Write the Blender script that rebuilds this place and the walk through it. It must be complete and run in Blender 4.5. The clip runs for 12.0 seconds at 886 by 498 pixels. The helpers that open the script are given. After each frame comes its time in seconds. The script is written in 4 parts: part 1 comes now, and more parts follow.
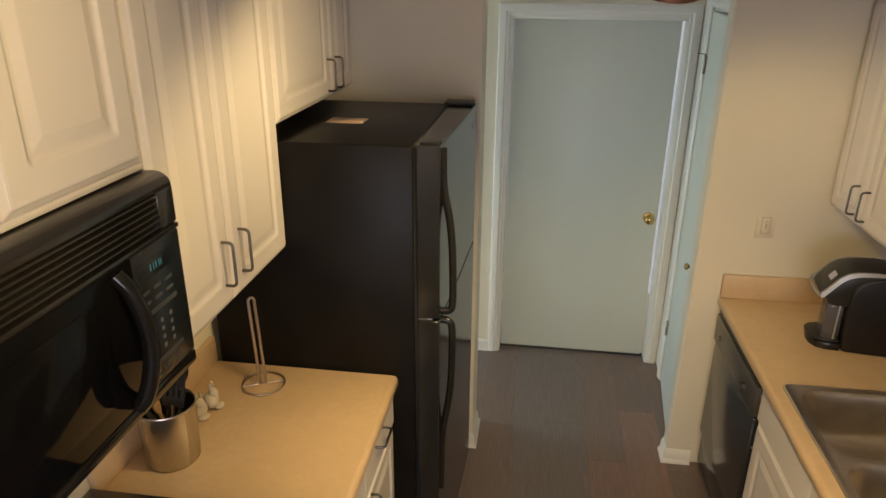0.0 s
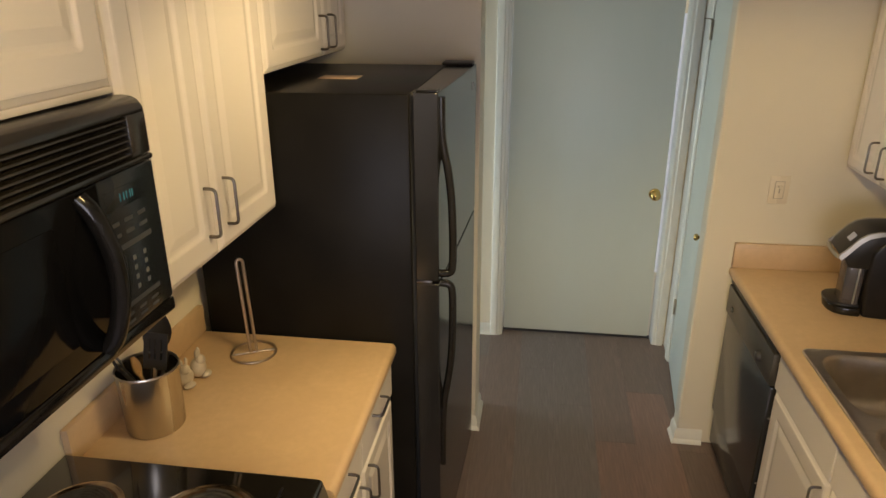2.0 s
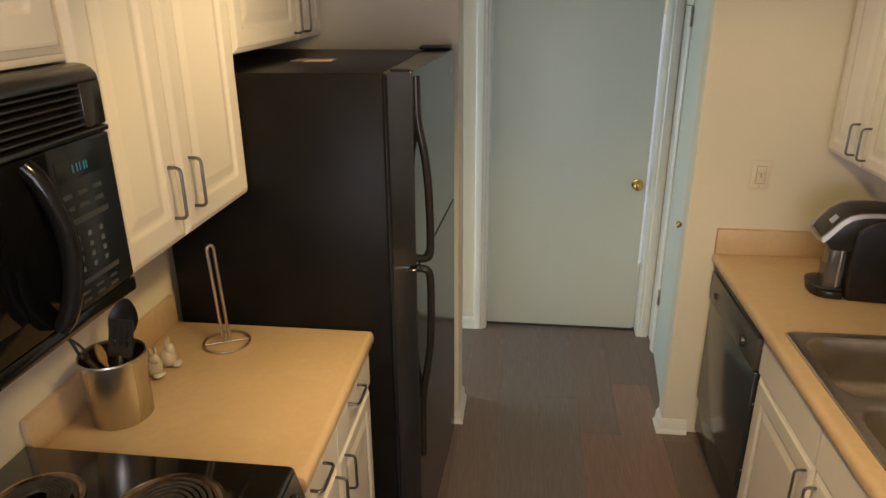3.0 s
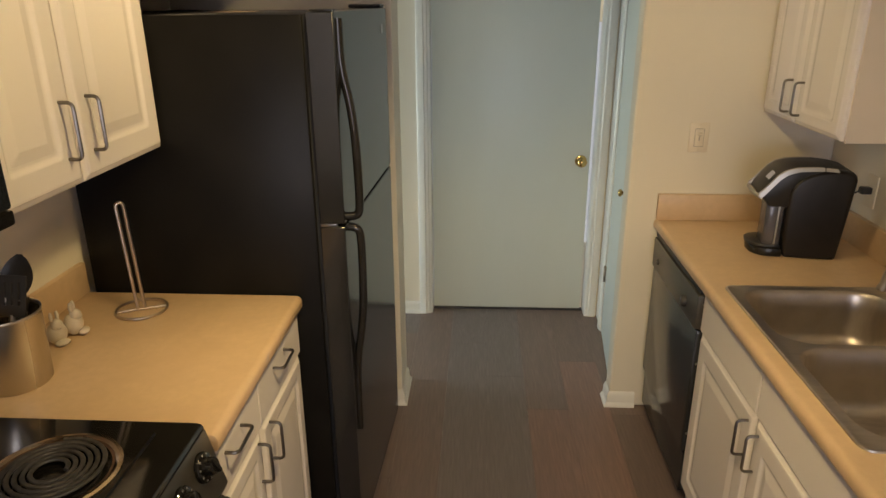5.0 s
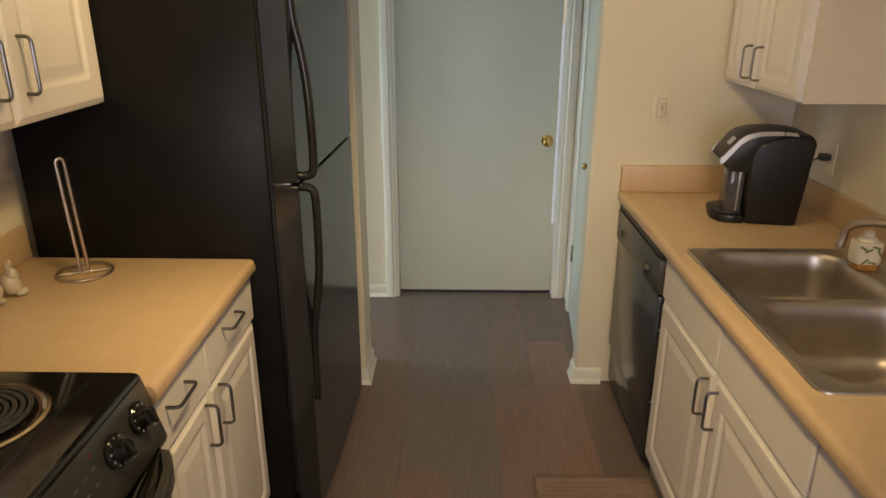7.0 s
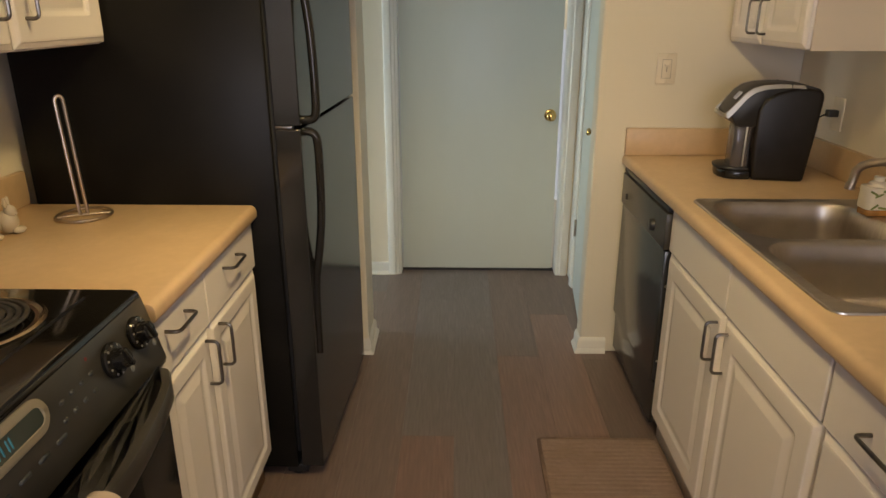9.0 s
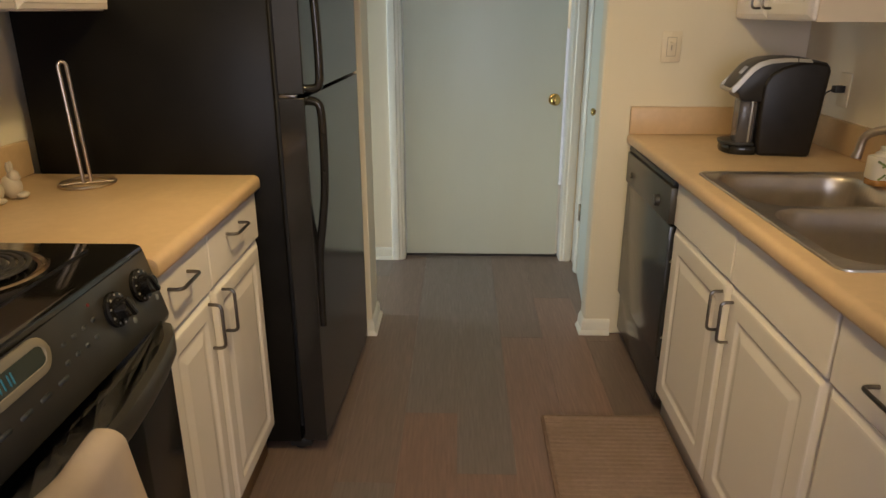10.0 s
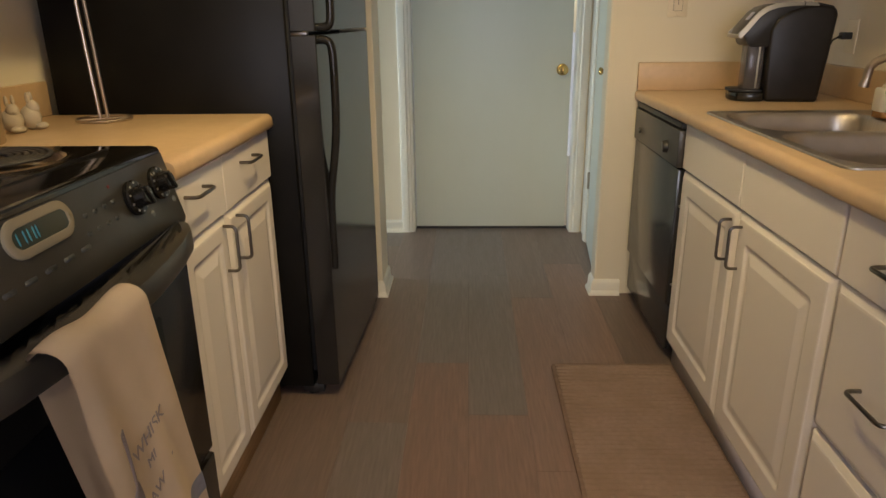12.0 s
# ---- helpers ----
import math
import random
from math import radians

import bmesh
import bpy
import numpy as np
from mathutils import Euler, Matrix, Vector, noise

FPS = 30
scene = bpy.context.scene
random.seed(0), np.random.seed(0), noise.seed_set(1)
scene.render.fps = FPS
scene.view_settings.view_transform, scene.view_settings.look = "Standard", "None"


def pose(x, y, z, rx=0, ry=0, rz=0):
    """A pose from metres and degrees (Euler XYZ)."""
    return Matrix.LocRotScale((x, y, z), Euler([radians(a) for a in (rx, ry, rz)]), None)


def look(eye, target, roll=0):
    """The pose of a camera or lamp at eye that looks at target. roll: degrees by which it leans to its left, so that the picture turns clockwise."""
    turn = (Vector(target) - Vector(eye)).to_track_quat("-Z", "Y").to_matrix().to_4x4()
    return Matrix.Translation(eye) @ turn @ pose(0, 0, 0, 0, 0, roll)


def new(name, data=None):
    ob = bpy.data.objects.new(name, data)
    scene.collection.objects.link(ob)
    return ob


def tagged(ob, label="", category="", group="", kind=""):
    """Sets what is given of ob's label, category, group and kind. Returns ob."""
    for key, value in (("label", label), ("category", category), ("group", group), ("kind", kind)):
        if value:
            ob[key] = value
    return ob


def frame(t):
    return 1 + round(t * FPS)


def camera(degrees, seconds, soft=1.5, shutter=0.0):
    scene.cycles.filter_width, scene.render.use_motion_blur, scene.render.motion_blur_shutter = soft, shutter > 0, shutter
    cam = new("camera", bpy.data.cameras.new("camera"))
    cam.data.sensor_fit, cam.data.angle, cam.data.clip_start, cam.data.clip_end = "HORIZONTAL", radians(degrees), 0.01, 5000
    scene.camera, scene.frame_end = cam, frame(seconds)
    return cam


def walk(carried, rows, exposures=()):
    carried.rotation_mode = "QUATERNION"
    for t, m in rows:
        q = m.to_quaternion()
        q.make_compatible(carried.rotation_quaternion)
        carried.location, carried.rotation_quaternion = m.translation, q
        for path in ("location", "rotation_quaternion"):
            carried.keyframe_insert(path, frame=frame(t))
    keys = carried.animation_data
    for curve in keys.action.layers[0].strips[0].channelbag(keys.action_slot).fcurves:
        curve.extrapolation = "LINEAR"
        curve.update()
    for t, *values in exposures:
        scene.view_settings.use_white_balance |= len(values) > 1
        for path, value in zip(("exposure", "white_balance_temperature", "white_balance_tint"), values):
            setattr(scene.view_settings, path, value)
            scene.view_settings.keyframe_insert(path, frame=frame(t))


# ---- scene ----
cam = camera(66.3, 12.0)
PATH = [
    (0, (0.288, 0.339, 2.172), (0.027, 2.18, 1.436), 0.4),
    (0.5, (0.274, 0.354, 2.124), (-0.008, 2.193, 1.39), 0.3),
    (1, (0.262, 0.364, 2.072), (-0.022, 2.205, 1.343), 0.2),
    (1.5, (0.275, 0.38, 2.032), (-0.008, 2.222, 1.305), -0.1),
    (2, (0.286, 0.396, 1.998), (0.021, 2.242, 1.274), -0.2),
    (2.5, (0.301, 0.408, 1.966), (0.052, 2.258, 1.246), -0.3),
    (3, (0.313, 0.423, 1.93), (0.084, 2.276, 1.213), -0.4),
    (5, (0.383, 0.462, 1.752), (0.279, 2.335, 1.059), -0.3),
    (5.5, (0.404, 0.466, 1.728), (0.325, 2.34, 1.032), -0.1),
    (6, (0.415, 0.466, 1.687), (0.358, 2.343, 0.999), 0.0),
    (6.5, (0.423, 0.466, 1.653), (0.385, 2.345, 0.968), 0.2),
    (7, (0.435, 0.464, 1.623), (0.402, 2.343, 0.938), 0.1),
    (7.5, (0.434, 0.455, 1.571), (0.403, 2.336, 0.893), 0.1),
    (9.5, (0.427, 0.422, 1.413), (0.387, 2.308, 0.747), -0.0),
    (10, (0.428, 0.41, 1.37), (0.381, 2.295, 0.704), -0.0),
    (10.5, (0.425, 0.394, 1.332), (0.372, 2.281, 0.67), -0.3),
    (11, (0.426, 0.372, 1.281), (0.365, 2.259, 0.622), -0.3),
    (11.5, (0.422, 0.35, 1.234), (0.356, 2.24, 0.583), -0.6),
    (12, (0.427, 0.323, 1.185), (0.352, 2.214, 0.539), -0.7),
]
walk(cam, [(t, look(eye, target, roll)) for t, eye, target, roll in PATH])

# ---- light ----
world = bpy.data.worlds.new("world")
scene.world = world
world.use_nodes = True
wn = world.node_tree.nodes
sky = wn.new("ShaderNodeTexSky")
sky.sky_type, sky.sun_disc = "NISHITA", False
sky.sun_elevation, sky.sun_rotation = radians(44), radians(-37)
world.node_tree.links.new(sky.outputs[0], wn["Background"].inputs[0])
wn["Background"].inputs[1].default_value = 0.12
sun = new("sun", bpy.data.lights.new("sun", "SUN"))
sun.data.energy, sun.data.angle, sun.data.color = 2.5, radians(0.6), (1.0, 0.94, 0.85)
sun.matrix_world = look((-3.5, 10, 7), (0.9, 4.25, 1.0))
scene.view_settings.exposure = -0.15

WARM = (1.0, 0.722, 0.32)
COOL = (0.76, 0.93, 0.99)


def window_light(name, eye, target, wide, high, watts, color):
    ob = new(name, bpy.data.lights.new(name, "AREA"))
    ob.data.shape, ob.data.size, ob.data.size_y = "RECTANGLE", wide, high
    ob.data.energy, ob.data.color = watts, color
    ob.matrix_world = look(eye, target)
    return ob


def spot(name, eye, target, watts, size=110, blend=0.8, radius=0.045):
    ob = new(name, bpy.data.lights.new(name, "SPOT"))
    ob.data.energy, ob.data.color = watts, WARM
    ob.data.spot_size, ob.data.spot_blend, ob.data.shadow_soft_size = radians(size), blend, radius
    ob.matrix_world = look(eye, target)
    return ob


window_light("hall_window_light", (-2.36, 3.8, 0.72), (1.0, 3.8, 0.25), 0.85, 1.0, 50, COOL)
# Added fill from an assumed, unseen rear window; its lilac tint is tuned.
window_light("rear_fill_light", (0.5, -2.86, 1.35), (0.5, 1.0, 1.1), 1.6, 1.3, 42, (0.92, 0.88, 1.0))
# Only the head at y 1.38 dips into view; the others are added fill.
# heads of the track lamp: y, aim, watts, cone, soft edge
HEADS = [(-0.35, (-0.12, 1.2, 0.4), 23, 80, 0.8), (0.20, (1.45, 2.55, 1.0), 40, 52, 0.85), (0.75, (-0.50, 1.20, 2.0), 30, 68, 0.85), (1.38, (0.36, 2.4, 0.0), 76, 100, 0.85),
         (1.62, (-0.40, 2.06, 1.52), 30, 74, 0.75), (1.90, (-0.53, 2.45, 1.75), 22, 65, 0.8), (2.15, (1.42, 3.17, 1.20), 21, 68, 0.85)]
TRACK_X, TRACK_Z = 0.47, 2.385
HEAD_PIVOT_Z = 2.288

# ---- materials ----
def material(name, base, rough=0.5, metal=0.0, vary=0.06, scale=6.0, bump=0.0, bump_scale=200.0, stretch=(1, 1, 1), rand=0.0, rough_vary=0.05, coat=0.0, second=None, second_scale=1.5, spec=0.5):
    m = bpy.data.materials.new(name)
    m.use_nodes = True
    nt = m.node_tree
    n, l = nt.nodes, nt.links
    b = n["Principled BSDF"]
    b.inputs["Roughness"].default_value = rough
    b.inputs["Metallic"].default_value = metal
    b.inputs["Specular IOR Level"].default_value = spec
    b.inputs["Coat Weight"].default_value = coat
    co = n.new("ShaderNodeTexCoord")
    mp = n.new("ShaderNodeMapping")
    mp.inputs["Scale"].default_value = stretch
    l.new(co.outputs["Object"], mp.inputs[0])
    big, fine = n.new("ShaderNodeTexNoise"), n.new("ShaderNodeTexNoise")
    big.inputs["Scale"].default_value, big.inputs["Detail"].default_value = second_scale, 3
    fine.inputs["Scale"].default_value, fine.inputs["Detail"].default_value = scale, 6
    l.new(mp.outputs[0], big.inputs["Vector"])
    l.new(mp.outputs[0], fine.inputs["Vector"])
    ramp = n.new("ShaderNodeValToRGB")
    dark = [max(0, c * (1 - vary * 2)) for c in base]
    light = [min(1, c * (1 + vary * 2)) for c in base]
    ramp.color_ramp.elements[0].color, ramp.color_ramp.elements[1].color = (*dark, 1), (*light, 1)
    ramp.color_ramp.elements[0].position, ramp.color_ramp.elements[1].position = 0.25, 0.75
    l.new(fine.outputs[0], ramp.inputs[0])
    mix = n.new("ShaderNodeMix")
    mix.data_type, mix.blend_type = "RGBA", "MIX"
    sec = second if second else [c * (1 - vary) for c in base]
    mix.inputs[7].default_value = (*sec, 1)
    l.new(ramp.outputs[0], mix.inputs[6])
    k = n.new("ShaderNodeMapRange")
    k.inputs[1].default_value, k.inputs[2].default_value, k.inputs[3].default_value, k.inputs[4].default_value = 0.3, 0.8, 0.0, 0.7
    k.interpolation_type = "SMOOTHSTEP"
    l.new(big.outputs[0], k.inputs[0])
    l.new(k.outputs[0], mix.inputs[0])
    out = mix.outputs[2]
    if rand:
        info, hsv, r = n.new("ShaderNodeObjectInfo"), n.new("ShaderNodeHueSaturation"), n.new("ShaderNodeMapRange")
        r.inputs[3].default_value, r.inputs[4].default_value = 1 - rand, 1 + rand
        l.new(info.outputs["Random"], r.inputs[0])
        l.new(r.outputs[0], hsv.inputs["Value"])
        l.new(out, hsv.inputs["Color"])
        out = hsv.outputs[0]
    l.new(out, b.inputs["Base Color"])
    rr = n.new("ShaderNodeMapRange")
    rr.inputs[3].default_value, rr.inputs[4].default_value = max(0.02, rough - rough_vary), min(1, rough + rough_vary)
    l.new(big.outputs[0], rr.inputs[0])
    l.new(rr.outputs[0], b.inputs["Roughness"])
    if bump:
        bn, bp = n.new("ShaderNodeTexNoise"), n.new("ShaderNodeBump")
        bn.inputs["Scale"].default_value, bn.inputs["Detail"].default_value = bump_scale, 3
        l.new(mp.outputs[0], bn.inputs["Vector"])
        bp.inputs["Strength"].default_value, bp.inputs["Distance"].default_value = bump, 0.002
        l.new(bn.outputs[0], bp.inputs["Height"])
        l.new(bp.outputs[0], b.inputs["Normal"])
    return m


def glowing(name, color, strength):
    m = material(name, color, 0.4)
    b = m.node_tree.nodes["Principled BSDF"]
    b.inputs["Emission Color"].default_value = (*color, 1)
    b.inputs["Emission Strength"].default_value = strength
    return m


M_WALL = material("wall_paint", (0.73, 0.68, 0.575), 0.6, vary=0.02, scale=3, bump=0.25, bump_scale=260)
M_CEIL = material("ceiling_paint", (0.76, 0.74, 0.69), 0.8, vary=0.02, bump=0.5, bump_scale=120)
M_TRIM = material("trim_paint", (0.74, 0.74, 0.71), 0.35, vary=0.02, bump=0.06, bump_scale=90, second=(0.68, 0.66, 0.60))
M_DOOR = material("door_paint", (0.66, 0.705, 0.65), 0.38, vary=0.015, bump=0.08, bump_scale=60, stretch=(1, 1, 0.3), second=(0.62, 0.655, 0.62))
M_CAB = material("cabinet_foil", (0.785, 0.745, 0.745), 0.22, vary=0.0, scale=3, rough_vary=0.0, second=(0.785, 0.745, 0.745))
M_SIDE = material("beige_end_panel", (0.70, 0.61, 0.50), 0.45, vary=0.02, scale=8)
M_COUNTER = material("counter_laminate", (0.585, 0.428, 0.275), 0.36, vary=0.03, scale=45, bump=0.03, second=(0.53, 0.378, 0.238), second_scale=9)
M_BLACK = material("black_enamel", (0.014, 0.013, 0.012), 0.13, vary=0.2, scale=4, rough_vary=0.05, spec=0.4)
M_FRIDGE = material("black_textured_steel", (0.008, 0.0075, 0.007), 0.32, vary=0.25, scale=5, bump=0.04, bump_scale=300, rough_vary=0.07, spec=0.13)
M_FDOOR = material("black_fridge_door", (0.016, 0.016, 0.017), 0.15, vary=0.2, scale=5, bump=0.02, bump_scale=300, rough_vary=0.02, spec=0.68)
M_PLASTIC = material("black_plastic", (0.018, 0.018, 0.019), 0.4, vary=0.15, scale=20, bump=0.05, bump_scale=300)
M_HOUSING = material("satin_black_housing", (0.013, 0.011, 0.010), 0.34, vary=0.15, scale=20, bump=0.03, bump_scale=300, spec=0.3)
M_TOP = material("glossy_cooktop_enamel", (0.011, 0.010, 0.009), 0.10, vary=0.2, scale=4, rough_vary=0.05, spec=0.85)
M_PANEL = material("black_control_panel", (0.046, 0.043, 0.039), 0.30, vary=0.15, scale=12)
M_DISH = material("dishwasher_gloss", (0.014, 0.015, 0.017), 0.19, vary=0.15, rough_vary=0.03, spec=0.9)
M_GLASS = material("black_glass", (0.008, 0.008, 0.009), 0.07, vary=0.1, rough_vary=0.02, spec=0.06)
M_SEAL = material("rubber_seal", (0.03, 0.03, 0.03), 0.7, vary=0.1)
M_STEEL = material("brushed_steel", (0.55, 0.52, 0.48), 0.3, 1.0, vary=0.06, scale=30, bump=0.06, bump_scale=300, stretch=(1, 12, 1))
M_SINK = material("sink_steel", (0.54, 0.51, 0.475), 0.33, 1.0, vary=0.06, scale=14, bump=0.05, bump_scale=200, stretch=(1, 6, 1), rough_vary=0.08)
M_BOWL = material("sink_bowl_steel", (0.56, 0.51, 0.455), 0.33, 1.0, vary=0.08, scale=14, bump=0.05, bump_scale=200, stretch=(1, 6, 1), rough_vary=0.08)
M_CROCK = material("crock_steel", (0.56, 0.52, 0.46), 0.27, 1.0, vary=0.04, scale=12, bump=0.015, bump_scale=120, stretch=(4, 4, 0.6))
M_HINGE = material("dull_hinge", (0.40, 0.36, 0.30), 0.4, 0.8, vary=0.1, scale=60)
M_NICKEL = material("dark_nickel", (0.20, 0.185, 0.17), 0.3, 1.0, vary=0.08, scale=60)
M_WIRE = material("satin_nickel_wire", (0.52, 0.44, 0.36), 0.36, 1.0, vary=0.06, scale=60)
M_BRASS = material("polished_brass", (0.62, 0.43, 0.16), 0.2, 1.0, vary=0.06, scale=40)
M_COIL = material("coil_grey", (0.09, 0.085, 0.08), 0.5, 0.5, vary=0.2, scale=60, bump=0.1)
M_PAN = material("drip_pan_chrome", (0.62, 0.52, 0.38), 0.2, 1.0, vary=0.15, scale=20, second=(0.35, 0.22, 0.12), second_scale=14)
M_PANIN = material("drip_pan_burnt", (0.17, 0.10, 0.065), 0.32, 0.6, vary=0.4, scale=30)
M_GREY = material("grey_silver_plastic", (0.36, 0.35, 0.33), 0.32, 0.4, vary=0.04)
M_CREAM = material("cream_bezel", (0.34, 0.30, 0.225), 0.6, 0.0, vary=0.03)
M_LCD = material("lcd_glass", (0.055, 0.07, 0.06), 0.15, vary=0.05)
M_PRINT = material("grey_print", (0.17, 0.18, 0.19), 0.5, vary=0.05)
M_PRINTDIM = material("dim_print", (0.075, 0.08, 0.085), 0.45, vary=0.05)
M_MWPANEL = material("navy_black_panel", (0.016, 0.021, 0.028), 0.26, vary=0.15, scale=12, spec=0.6)
M_CYAN = glowing("cyan_digits", (0.05, 0.30, 0.42), 0.07)
M_LILAC = glowing("small_screen", (0.40, 0.40, 0.48), 0.14)
M_VENT = material("microwave_trim_gloss", (0.022, 0.019, 0.016), 0.24, vary=0.2, scale=8, rough_vary=0.08, spec=0.9)
M_PLATE = material("ivory_plastic", (0.75, 0.68, 0.55), 0.35, vary=0.02)
M_CLOTH = material("towel_cotton", (0.66, 0.53, 0.405), 0.9, vary=0.05, scale=14, bump=0.5, bump_scale=900)
M_INK = material("blue_ink", (0.31, 0.27, 0.29), 0.9, vary=0.1, scale=60)
M_STRIPE = material("blue_woven_stripe", (0.26, 0.27, 0.36), 0.9, vary=0.15, scale=60, bump=0.4, bump_scale=700)
# White glaze darkened: the shade at the counter's back is in the colour.
M_CERAMIC = material("shade_dimmed_white_ceramic", (0.49, 0.44, 0.38), 0.30, vary=0.04, scale=20, bump=0.3, bump_scale=70)
M_TANK = material("smoky_tank", (0.20, 0.19, 0.21), 0.12, vary=0.1)
M_TANK.node_tree.nodes["Principled BSDF"].inputs["Transmission Weight"].default_value = 0.65
M_RAWWOOD = material("raw_toe_kick_wood", (0.42, 0.27, 0.14), 0.6, vary=0.12, scale=20, stretch=(1, 0.2, 6), second=(0.30, 0.18, 0.09))
M_MAT = material("woven_mat", (0.26, 0.19, 0.16), 0.95, vary=0.05, scale=60, bump=0.2, bump_scale=500, second=(0.20, 0.135, 0.10), second_scale=6)
M_MATEDGE = material("mat_binding", (0.20, 0.135, 0.11), 0.9, vary=0.1, scale=60, bump=0.4, bump_scale=500)
M_TAN = material("tan_label", (0.50, 0.36, 0.27), 0.6, vary=0.1, scale=60)
M_COPPER = material("bronze_shade", (0.20, 0.09, 0.05), 0.35, 0.8, vary=0.1)
M_BULB = glowing("lamp_glow", (1.0, 0.78, 0.50), 6.0)
M_WOODEN = material("wooden_spoon", (0.38, 0.23, 0.11), 0.55, vary=0.1, scale=30, stretch=(1, 1, 0.2))
M_OUT = material("pale_outside_wall", (0.75, 0.74, 0.70), 0.8)
M_AMBER = material("amber_soap", (0.40, 0.19, 0.05), 0.25, vary=0.2, scale=40)
M_LEAF = material("leaf_print", (0.20, 0.24, 0.06), 0.5, vary=0.2, scale=60)


def plank_material(name, base, other):
    m = material(name, base, 0.38, vary=0.12, scale=9, bump=0.10, bump_scale=40, stretch=(14, 1.0, 1), rand=0.10, rough_vary=0.07, second=other, second_scale=2.2)
    return m


M_PLANK_BROWN = plank_material("plank_brown", (0.222, 0.143, 0.120), (0.176, 0.122, 0.108))
M_PLANK_GREY = plank_material("plank_grey", (0.158, 0.133, 0.130), (0.142, 0.117, 0.113))
M_PLANK_DARK = plank_material("plank_dark", (0.178, 0.131, 0.117), (0.148, 0.114, 0.105))
M_JOINT = material("floor_joint", (0.085, 0.068, 0.062), 0.8, vary=0.1)

# ---- mesh helpers ----
ORIGIN = {}
FLAT_FRONTS = ("door", "drawer_front", "false_front")


def thing(name, at, label="", category="", group=""):
    ob = new(name)
    ob.location = at
    ob.empty_display_size = 0.05
    ORIGIN[ob] = Vector(at)
    return tagged(ob, label, category, group)


def part(name, bm, mat, parent=None, label="", smooth=True):
    me = bpy.data.meshes.new(name)
    if parent is not None:
        bm.transform(Matrix.Translation(-ORIGIN[parent]))
    bmesh.ops.recalc_face_normals(bm, faces=bm.faces)
    bm.to_mesh(me)
    bm.free()
    me.materials.append(mat)
    if smooth:
        for p in me.polygons:
            p.use_smooth = True
        for e in sharp_edges(me, 0.10 if name in FLAT_FRONTS else 0.62):
            me.edges[e].use_edge_sharp = True
    ob = new(name, me)
    if parent is not None:
        ob.parent = parent
        ORIGIN[ob] = ORIGIN[parent]
    else:
        ORIGIN[ob] = Vector((0, 0, 0))
    return tagged(ob, label)


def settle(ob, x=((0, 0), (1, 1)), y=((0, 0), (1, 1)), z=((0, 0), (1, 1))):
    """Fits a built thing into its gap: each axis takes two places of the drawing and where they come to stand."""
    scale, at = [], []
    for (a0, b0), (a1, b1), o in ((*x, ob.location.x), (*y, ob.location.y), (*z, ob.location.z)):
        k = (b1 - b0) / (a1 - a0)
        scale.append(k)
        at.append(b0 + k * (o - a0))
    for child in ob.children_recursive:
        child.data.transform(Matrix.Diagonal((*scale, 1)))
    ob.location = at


def sharp_edges(me, limit=0.62):
    normals = {}
    for p in me.polygons:
        for k in p.edge_keys:
            normals.setdefault(k, []).append(p.normal.copy())
    index = {e.key: e.index for e in me.edges}
    return [index[k] for k, v in normals.items() if len(v) == 2 and v[0].length and v[1].length and v[0].angle(v[1], 0) > limit]


def setting(name, bm, mat, label="", smooth=False, category=""):
    return tagged(part(name, bm, mat, None, "", smooth), label, category, "", "structure")


def box(x0, x1, y0, y1, z0, z1, bevel=0.0, seg=2, bm=None, m=None):
    own = bmesh.new()
    bmesh.ops.create_cube(own, size=1)
    for v in own.verts:
        v.co = Vector((x0 + (v.co.x + 0.5) * (x1 - x0), y0 + (v.co.y + 0.5) * (y1 - y0), z0 + (v.co.z + 0.5) * (z1 - z0)))
    if bevel:
        bmesh.ops.bevel(own, geom=own.edges[:], offset=bevel, segments=seg, profile=0.5, affect="EDGES")
    if m is not None:
        own.transform(m)
    return join(bm, own)


def join(bm, own):
    if bm is None:
        return own
    me = bpy.data.meshes.new("tmp")
    own.to_mesh(me)
    own.free()
    bm.from_mesh(me)
    bpy.data.meshes.remove(me)
    return bm


def tube(points, r, seg=8, closed=False, bm=None, flat=1.0):
    """A round bar along points; flat squeezes its height."""
    bm = bm or bmesh.new()
    pts = [Vector(p) for p in points]
    rings, n = [], len(pts)
    side = None
    for i, p in enumerate(pts):
        a, b = (pts[i - 1], pts[(i + 1) % n]) if closed else (pts[max(i - 1, 0)], pts[min(i + 1, n - 1)])
        d = (b - a).normalized()
        if side is None:
            side = d.cross(Vector((0, 0, 1)))
            if side.length < 1e-3:
                side = d.cross(Vector((0, 1, 0)))
        side = (side - d * side.dot(d)).normalized()
        up = side.cross(d)
        rad = r[i] if isinstance(r, (list, tuple)) else r
        rings.append([bm.verts.new(p + side * math.cos(2 * math.pi * k / seg) * rad + up * math.sin(2 * math.pi * k / seg) * rad * flat) for k in range(seg)])
    for i in range(n if closed else n - 1):
        r0, r1 = rings[i], rings[(i + 1) % n]
        for k in range(seg):
            bm.faces.new((r0[k], r0[(k + 1) % seg], r1[(k + 1) % seg], r1[k]))
    if not closed:
        bm.faces.new(rings[0][::-1])
        bm.faces.new(rings[-1])
    return bm


